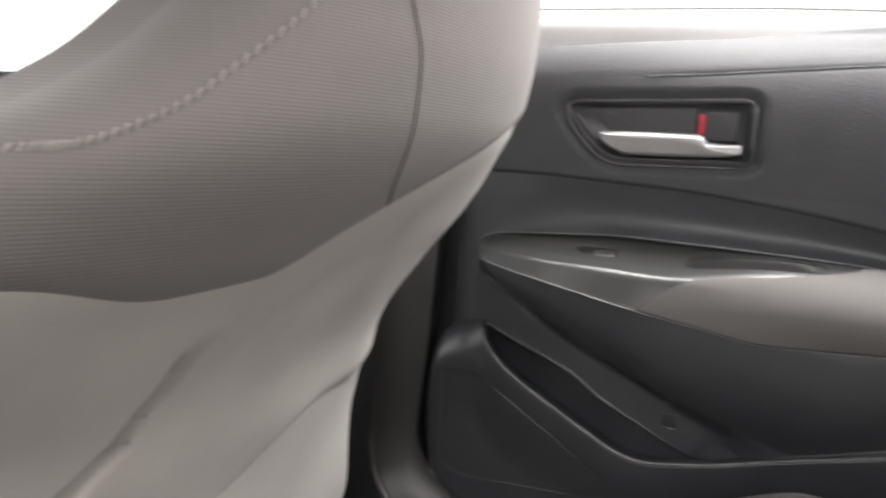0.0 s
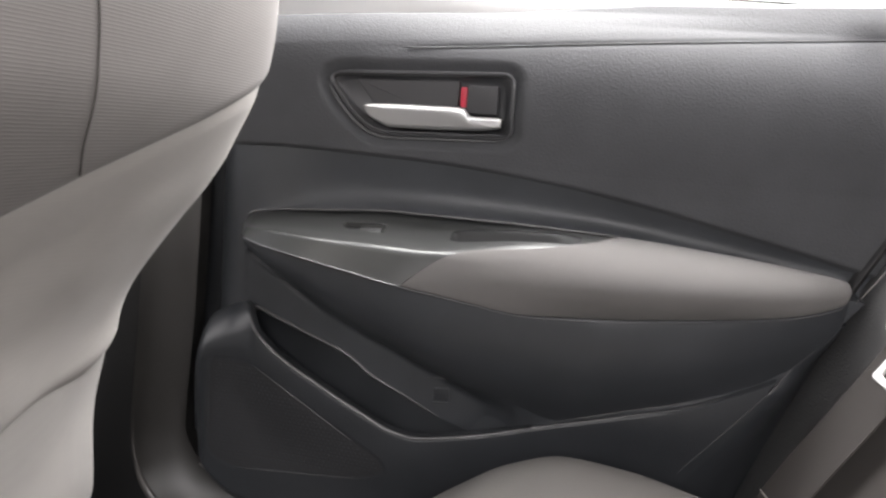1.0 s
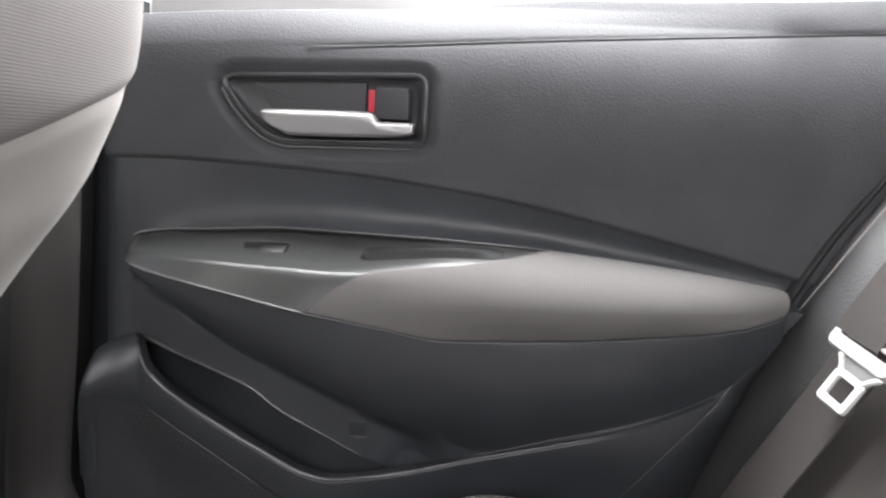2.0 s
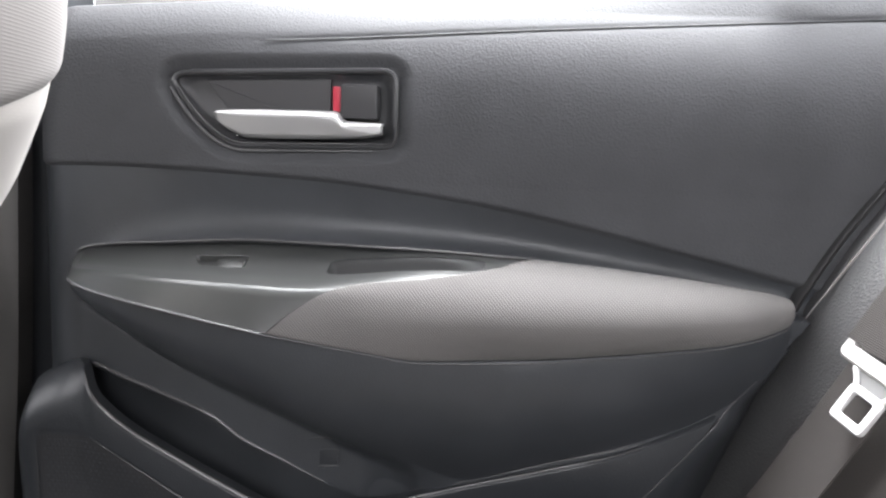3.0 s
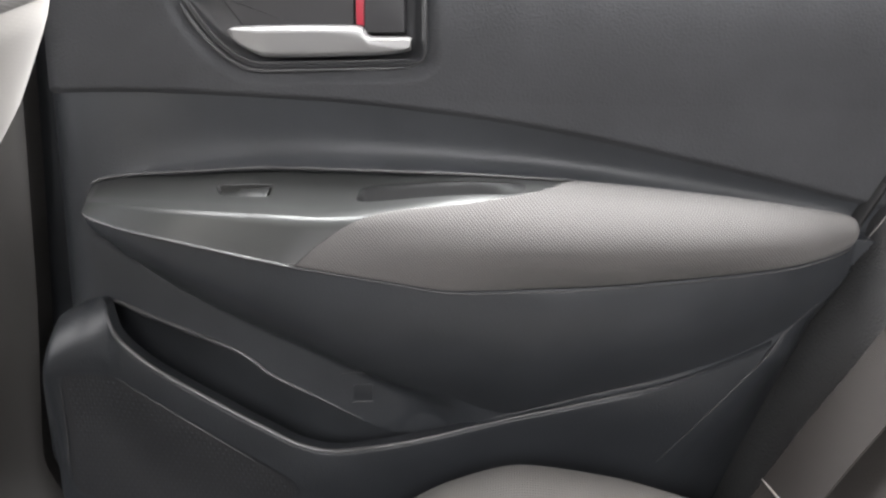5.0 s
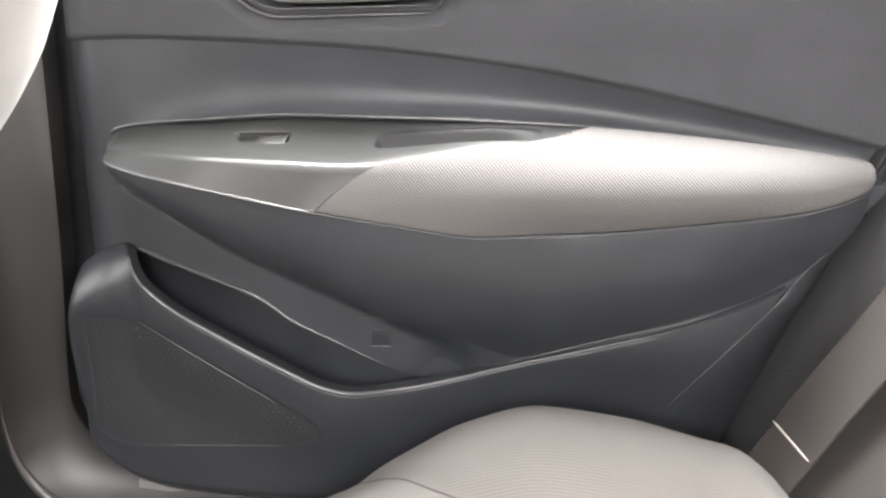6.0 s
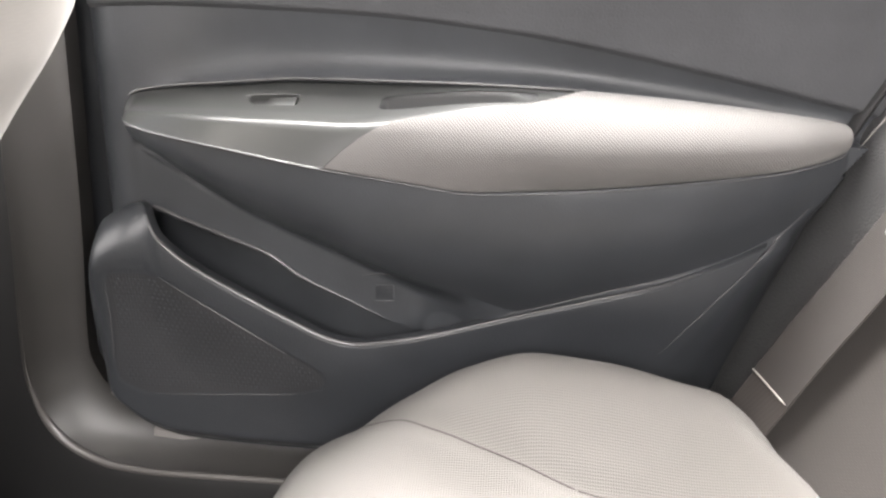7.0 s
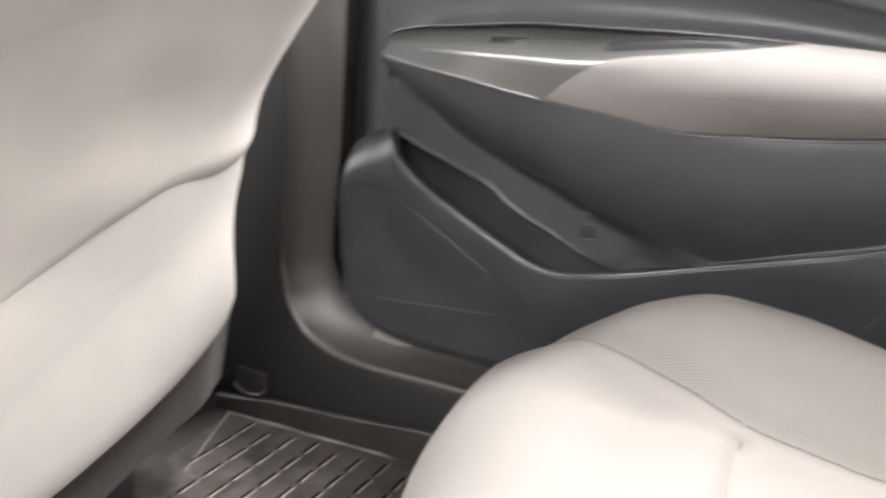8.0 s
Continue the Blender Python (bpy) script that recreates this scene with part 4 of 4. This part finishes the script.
edge_upper = spline((0.0, 0.592), (0.13, 0.580), (0.207, 0.566), (0.262, 0.567), (0.308, 0.593), (0.343, 0.609), (0.39, 0.627), (0.44, 0.643), (0.507, 0.657), (0.56, 0.668))
edge_lower = spline((0.0, 0.33), (0.25, 0.346), (0.324, 0.384), (0.358, 0.404), (0.397, 0.424), (0.444, 0.4385), (0.51, 0.447), (0.54, 0.453), (0.56, 0.465))
edge_bottom = spline((0.0, 0.225), (0.353, 0.255), (0.410, 0.2695), (0.466, 0.2855), (0.504, 0.2990), (0.536, 0.3120), (0.56, 0.322))


def flat_curve(value):
    return lambda q: np.full_like(q, value)


seat_sheet("lower_cover", edge_bottom, lambda q: edge_lower(q) + 0.02, 0.003, PLAIN_CLOTH, "pale stretch cloth lower cover", puff=0.004, wrinkle=0.004)
seat_sheet("middle_cover", edge_lower, lambda q: edge_upper(q) + 0.03, 0.0095, MID_CLOTH, "smooth light grey middle cover", wrinkle=0.010, groove=[(0.17, 0.445), (0.208, 0.470), (0.237, 0.488), (0.249, 0.512), (0.252, 0.54), (0.2495, 0.512), (0.2375, 0.4875)])
seat_sheet("back_panel", edge_upper, flat_curve(0.95), 0.013, BACK_CLOTH, "ribbed grey cloth back panel", rows=120)


def seat_line(name, places, radius, mat, lift=0.0135, steps=50):
    """A cord on the seat's back through (y, z) places."""
    track = np.linspace(0, 1, steps)
    y_of = spline(*[(i / (len(places) - 1), p[0]) for i, p in enumerate(places)])
    z_of = spline(*[(i / (len(places) - 1), p[1]) for i, p in enumerate(places)])
    out = []
    for y, z in zip(y_of(track), z_of(track)):
        mid, half = (y_inner(z) + y_outer(z)) / 2, (y_outer(z) - y_inner(z)) / 2
        side = np.clip((y - mid) / (half + lift), -1, 1)
        u = np.sign(side) * np.arcsin(np.abs(side) ** (1 / 0.55)) * 2 / np.pi
        out.append(tuple(seat_at(np.array(u), np.array(z), lift)))
    return tube(name, out, radius, mat, seat) if mat else out


seat_line("panel_seam", [(0.330, 0.611), (0.316, 0.629), (0.306, 0.660), (0.302, 0.686), (0.295, 0.705), (0.28, 0.76)], 0.0006, SEAM_THREAD, 0.0131)
stitch = seat_line("", [(0.118, 0.636), (0.132, 0.638), (0.140, 0.639), (0.156, 0.645), (0.175, 0.655), (0.197, 0.671), (0.223, 0.690), (0.25, 0.712)], 0, None, 0.0138, 100)
for i in range(0, len(stitch) - 2, 3):
    slant = Vector((0, 0.0012, 0.0034))
    tube("stitch", [Vector(stitch[i]).lerp(Vector(stitch[i + 1]) + slant, k) - slant / 2 for k in (0, 0.3, 0.8, 1)], 0.0006, STITCHING, seat, sides=6)
y = np.linspace(0.07, 0.560, 60)[None, :].repeat(14, 0)
k = np.linspace(0, 1, 14)[:, None].repeat(60, 1)
sheet("seat_skirt", np.stack([-0.170 - 0.016 * k - 0.008 * ease(0.52, 0.56, y), y, edge_bottom(y) + 0.012 - (0.075 + 0.012 * ease(0.46, 0.56, y)) * k], 2), SKIRT, seat, "brown-grey cloth skirt under the seat back", back=(-0.012, 0, 0))
# Dark cord drawn as the line of shade under the hem.
seat_line("hem_shade_line", [(0.26, 0.353), (0.324, 0.3855), (0.358, 0.4055), (0.397, 0.4255), (0.444, 0.4400), (0.51, 0.4485), (0.545, 0.457)], 0.0009, SEAM_THREAD, 0.002)
part("seat_base", box((-0.66, 0.07, 0.19), (-0.22, 0.55, 0.36), 0.04), SHADED_CLOTH, seat, "seat cushion of the front seat")
for y in (0.14, 0.48):
    part("seat_rail", box((-0.66, y - 0.02, 0.1455), (-0.24, y + 0.02, 0.195), 0.004), GLOSS, seat, "black steel seat rail")

# ---- pillar, sill and floor ----
rim = [spline((0, -0.156), (0.4, -0.166), (0.6, -0.174), (0.68, -0.166), (0.76, -0.142), (0.84, -0.108), (0.90, -0.06), (1, 0.40)),
       spline((0, 0.82), (0.4, 0.46), (0.6, 0.33), (0.68, 0.304), (0.76, 0.280), (0.84, 0.262), (0.90, 0.253), (1, 0.247))]
ridge = [spline((0, -0.195), (0.4, -0.207), (0.6, -0.2145), (0.68, -0.209), (0.76, -0.188), (0.84, -0.140), (0.90, -0.09), (1, 0.40)),
         spline((0, 0.82), (0.4, 0.45), (0.6, 0.325), (0.68, 0.287), (0.76, 0.253), (0.84, 0.232), (0.90, 0.229), (1, 0.229))]
foot = [spline((0, -0.34), (0.6, -0.34), (0.76, -0.30), (0.84, -0.22), (0.90, -0.15), (1, 0.40)),
        spline((0, 0.82), (0.4, 0.45), (0.6, 0.27), (0.76, 0.19), (0.84, 0.168), (1, 0.160))]
t = np.linspace(0, 1, 200)[:, None]
w = np.linspace(0, 1, 26)[None, :]
bend = w * np.pi / 2
across, inward = 0.55 * np.sin(bend) ** 0.8 + 0.45 * w, 0.55 * (1 - np.cos(bend)) ** 0.75 + 0.45 * w ** 1.3
band_grid = np.stack([rim[0](t) + (ridge[0](t) - rim[0](t)) * across, 0.712 - 0.034 * inward + 0 * t,
                      rim[1](t) + (ridge[1](t) - rim[1](t)) * across], 2)
opening = sheet("trim_opening", band_grid, WARM_TRIM, back=(0, 0.02, 0))
tagged(opening, "dark grey rounded plastic trim round the door opening", "door trim", kind="structure")
w2 = np.linspace(0, 1, 20)[None, :]
side_grid = np.stack([ridge[0](t) + (foot[0](t) - ridge[0](t)) * w2, 0.6795 - 0.011 * w2 ** 0.7 + 0 * t, ridge[1](t) - 0.0005 + (foot[1](t) - ridge[1](t)) * w2], 2)
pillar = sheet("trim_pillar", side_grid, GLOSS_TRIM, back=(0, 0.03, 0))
tagged(pillar, "dark plastic pillar and sill trim", "pillar trim", kind="structure")
bm = bmesh.new()
tip = [bm.verts.new(p) for p in ((-0.070, 0.712, 0.2475), (-0.118, 0.712, 0.250), (-0.118, 0.703, 0.252), (-0.1165, 0.702, 0.2600), (-0.1165, 0.712, 0.2625), (-0.096, 0.7045, 0.2545), (-0.092, 0.705, 0.2485))]
for face in ((1, 2, 3, 4), (2, 6, 5, 3), (6, 0, 5), (3, 5, 4), (4, 5, 0), (1, 4, 0), (1, 0, 6, 2)):
    bm.faces.new([tip[i] for i in face])
tagged(part("seal_end", bm, SEAL_GREY, sharp=60), "grey rubber end of the door seal", "seal", kind="structure")
tagged(tube("seal_lip", [(-0.156 + 0.042 * k, 0.7075, 0.290 - 0.028 * k + 0.003 * (k - k * k)) for k in np.linspace(0, 1, 16)], lambda u: 0.0008 + 0.0018 * u, SEAL_GREY), "grey rubber lip of the door seal", "seal", kind="structure")
# Pale cord along the ridge, its highlight painted in.
tagged(tube("trim_ridge", [(float(ridge[0](a)) + 0.002, 0.6795 + 0.001 * math.exp(-((a - 0.76) / 0.09) ** 2), float(ridge[1](a)) + 0.001) for a in np.linspace(0.5, 0.99, 120)], lambda u: 0.0002 + 0.0026 * float(ease(0.15, 0.5, u)) + 0.0012 * math.exp(-((u - 0.53) / 0.18) ** 2), WARM_EDGE, sides=20), "rounded edge of the door opening trim", "door trim", kind="structure")

floor_slab = part("floor", box((-1.5, -0.76, 0.10), (1.1, 0.70, 0.144)), CARPET)
tagged(floor_slab, "dark carpet on the car floor", "floor", kind="structure")
mat_thing = thing("floor_mat", (-0.1, 0.4, 0.1445), "dark rubber floor mat with raised ribs and a rim", "floor mat")
part("mat_base", box((-0.36, 0.08, 0.1445), (0.10, 0.660, 0.1500), 0.002), MAT_RUBBER, mat_thing)
z_rim = spline((0, 0.1650), (0.10, 0.1690), (0.18, 0.1750), (0.34, 0.1785), (0.57, 0.1865), (1, 0.200))
k = np.linspace(0, 1, 60)[None, :].repeat(7, 0)
top = z_rim(k[0])
wall = np.stack([0 * top + 0.146, top - 0.0025, top - 0.0006, top, top - 0.0006, top - 0.0025, 0 * top + 0.146])
deep = np.array([0.6560, 0.6560, 0.6568, 0.6605, 0.6642, 0.6650, 0.6650])[:, None] + 0 * k
sheet("mat_rim", np.stack([-0.285 + 0.385 * k, deep, wall], 2), MAT_RUBBER, mat_thing, "raised outer rim", back=(0, 0, -0.001))
tube("rim_edge", [(-0.283 + 0.38 * a, 0.6566, float(z_rim(a)) - 0.0004 + 0.0005 * math.sin(a * 23)) for a in np.linspace(0, 1, 50)], lambda u: 0.0010 + 0.0004 * math.sin(u * 31), WARM_EDGE, mat_thing, "top edge of the rim in a highlight tone")
tube("rim_curl", [(-0.2412 + 0.0190 * math.sin(a), 0.6585, 0.1855 - 0.0098 * math.cos(a)) for a in np.linspace(-1.55, 1.45, 30)], lambda u: 0.0007 + 0.0006 * math.sin(u * math.pi), WARM_EDGE, mat_thing, "curled lip at the rim's corner in a highlight tone")
part("rim_flap", prism(rounded([(-0.2600, 0.1745), (-0.2225, 0.1760), (-0.2215, 0.1990), (-0.2615, 0.2010)], 0.004), 0.6630, 0.6670, 0.0012), MAT_RUBBER, mat_thing, "upturned rubber flap of the mat")
part("mat_rim", box((-0.297, 0.08, 0.1455), (-0.288, 0.660, 0.1660), 0.003), MAT_RUBBER, mat_thing, "raised front rim")
field = box((-0.262, 0.10, 0.1495), (0.06, 0.650, 0.1525), 0.001)
for vert in field.verts:
    if vert.co.x < -0.2:
        vert.co.x += min(0.650 - vert.co.y, 0.12) * 0.36
    vert.co.y += 0.012 * (vert.co.x + 0.26) / 0.32 if vert.co.y > 0.6 else 0
part("mat_field", field, FIELD_RUBBER, mat_thing, "dull brown-grey ribbed field")
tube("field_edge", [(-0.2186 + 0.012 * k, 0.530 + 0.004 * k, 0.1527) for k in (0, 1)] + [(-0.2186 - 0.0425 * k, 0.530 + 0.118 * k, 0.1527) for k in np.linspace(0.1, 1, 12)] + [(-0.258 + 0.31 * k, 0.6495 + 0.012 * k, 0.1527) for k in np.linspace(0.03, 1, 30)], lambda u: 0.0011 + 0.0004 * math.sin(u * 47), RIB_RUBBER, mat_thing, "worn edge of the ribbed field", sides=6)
# each rib: low lip in highlight tone, flat dark strip for slot shade
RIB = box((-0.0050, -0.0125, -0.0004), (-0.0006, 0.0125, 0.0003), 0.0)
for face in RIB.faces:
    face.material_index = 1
LIP = bpy.data.meshes.new("rib_lip")
lip_bm = box((-0.0006, -0.0120, 0.0), (0.0016, 0.0120, 0.0017), 0.0005)
lip_bm.to_mesh(LIP)
lip_bm.free()
RIB.from_mesh(LIP)
bpy.data.meshes.remove(LIP)
rib_mesh = bpy.data.meshes.new("rib")
RIB.to_mesh(rib_mesh)
RIB.free()
rib_mesh.transform(Matrix.Scale(UNIT, 4))
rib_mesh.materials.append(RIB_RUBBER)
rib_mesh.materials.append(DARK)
for i in range(11):
    for j in range(14):
        y = 0.632 - j * 0.0322 - (0.0, 0.012, 0.006)[i % 3]
        place = Vector((-0.2240 + i * 0.0264 + (y - 0.60) * 0.05, y, 0.1528))
        if place.x < -0.262 + min(0.650 - y, 0.12) * 0.36 + 0.006:
            continue
        rib = new("rib", rib_mesh)
        rib.parent = mat_thing
        rib.location = (place - Vector((-0.1, 0.4, 0.1445))) * UNIT
        rib.rotation_euler = (0, 0, radians(-3))

# ---- the rest of the cabin, and the street ----
def shell(name, low, high, mat, label, category):
    return tagged(part(name, box(low, high), mat), label, category, kind="structure")


shell("ceiling", (-0.95, -0.575, 1.10), (0.80, 0.575, 1.13), LINER, "pale cloth headliner", "ceiling")
shell("wall_left", (-1.5, -0.80, 0.02), (1.15, -0.74, 0.76), CHARCOAL, "charcoal door trim of the far side", "wall")
shell("wall_front", (-1.54, -0.80, 0.02), (-1.50, 0.82, 0.80), CHARCOAL, "dark dashboard wall", "wall")
shell("wall_back", (1.15, -0.80, 0.02), (1.19, 0.82, 0.86), CHARCOAL, "dark wall behind the rear seat", "wall")
shell("wall_right_front", (-1.5, 0.72, 0.02), (-0.36, 0.80, 0.70), CHARCOAL, "charcoal front door trim", "wall")
shell("wall_right_rear", (0.62, 0.72, 0.02), (1.15, 0.82, 0.80), CHARCOAL, "dark trim behind the rear door", "wall")
shell("wall_sill", (-0.36, 0.745, 0.02), (0.62, 0.80, 0.23), GLOSS, "dark door sill", "wall")
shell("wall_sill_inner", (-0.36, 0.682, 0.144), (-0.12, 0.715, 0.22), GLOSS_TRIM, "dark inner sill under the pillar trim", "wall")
shell("wall_jamb", (-0.36, 0.7450, 0.23), (-0.1435, 0.80, 0.76), CHARCOAL, "dark pillar behind the door edge", "wall")
shell("parcel_shelf", (0.72, -0.74, 0.80), (1.15, 0.72, 0.82), CARPET, "dark parcel shelf behind the rear seat", "shelf")


def leaning_pillar(x0, x1, side, label):
    """A roof pillar that leans in with the side glass."""
    bm = box((x0, -0.03, 0.75), (x1, 0.03, 1.11), 0.008)
    for vert in bm.verts:
        vert.co.y = side * (vert.co.y + 0.79 - 0.215 * (vert.co.z - 0.75) / 0.36)
    return tagged(part("pillar", bm, LINER), label, "pillar", kind="structure")


for side in (-1, 1):
    leaning_pillar(-0.36, -0.20, side, "pale centre roof pillar")
    leaning_pillar(0.62, 1.12, side, "pale rear roof pillar")
shell("ground", (-400, -400, -0.05), (400, 400, 0.0), ROAD, "asphalt ground under the car", "ground")
HAZE = bpy.data.materials.new("bright_hazy_sky")
HAZE.use_nodes = True
HAZE.node_tree.nodes["Principled BSDF"].inputs["Base Color"].default_value = (0.8, 0.8, 0.8, 1)
HAZE.node_tree.nodes["Principled BSDF"].inputs["Emission Color"].default_value = (0.96, 0.985, 1.0, 1)
HAZE.node_tree.nodes["Principled BSDF"].inputs["Emission Strength"].default_value = 1.5
bm = bmesh.new()
ring = [[bm.verts.new((60 * math.cos(a), 60 * math.sin(a), z)) for a in np.linspace(0, 2 * math.pi, 49)[:-1]] for z in (-0.04, 45)]
for i in range(48):
    bm.faces.new((ring[0][i - 1], ring[0][i], ring[1][i], ring[1][i - 1]))
tagged(part("backdrop", bm, HAZE), "bright hazy sky far outside the car", "sky", kind="structure")
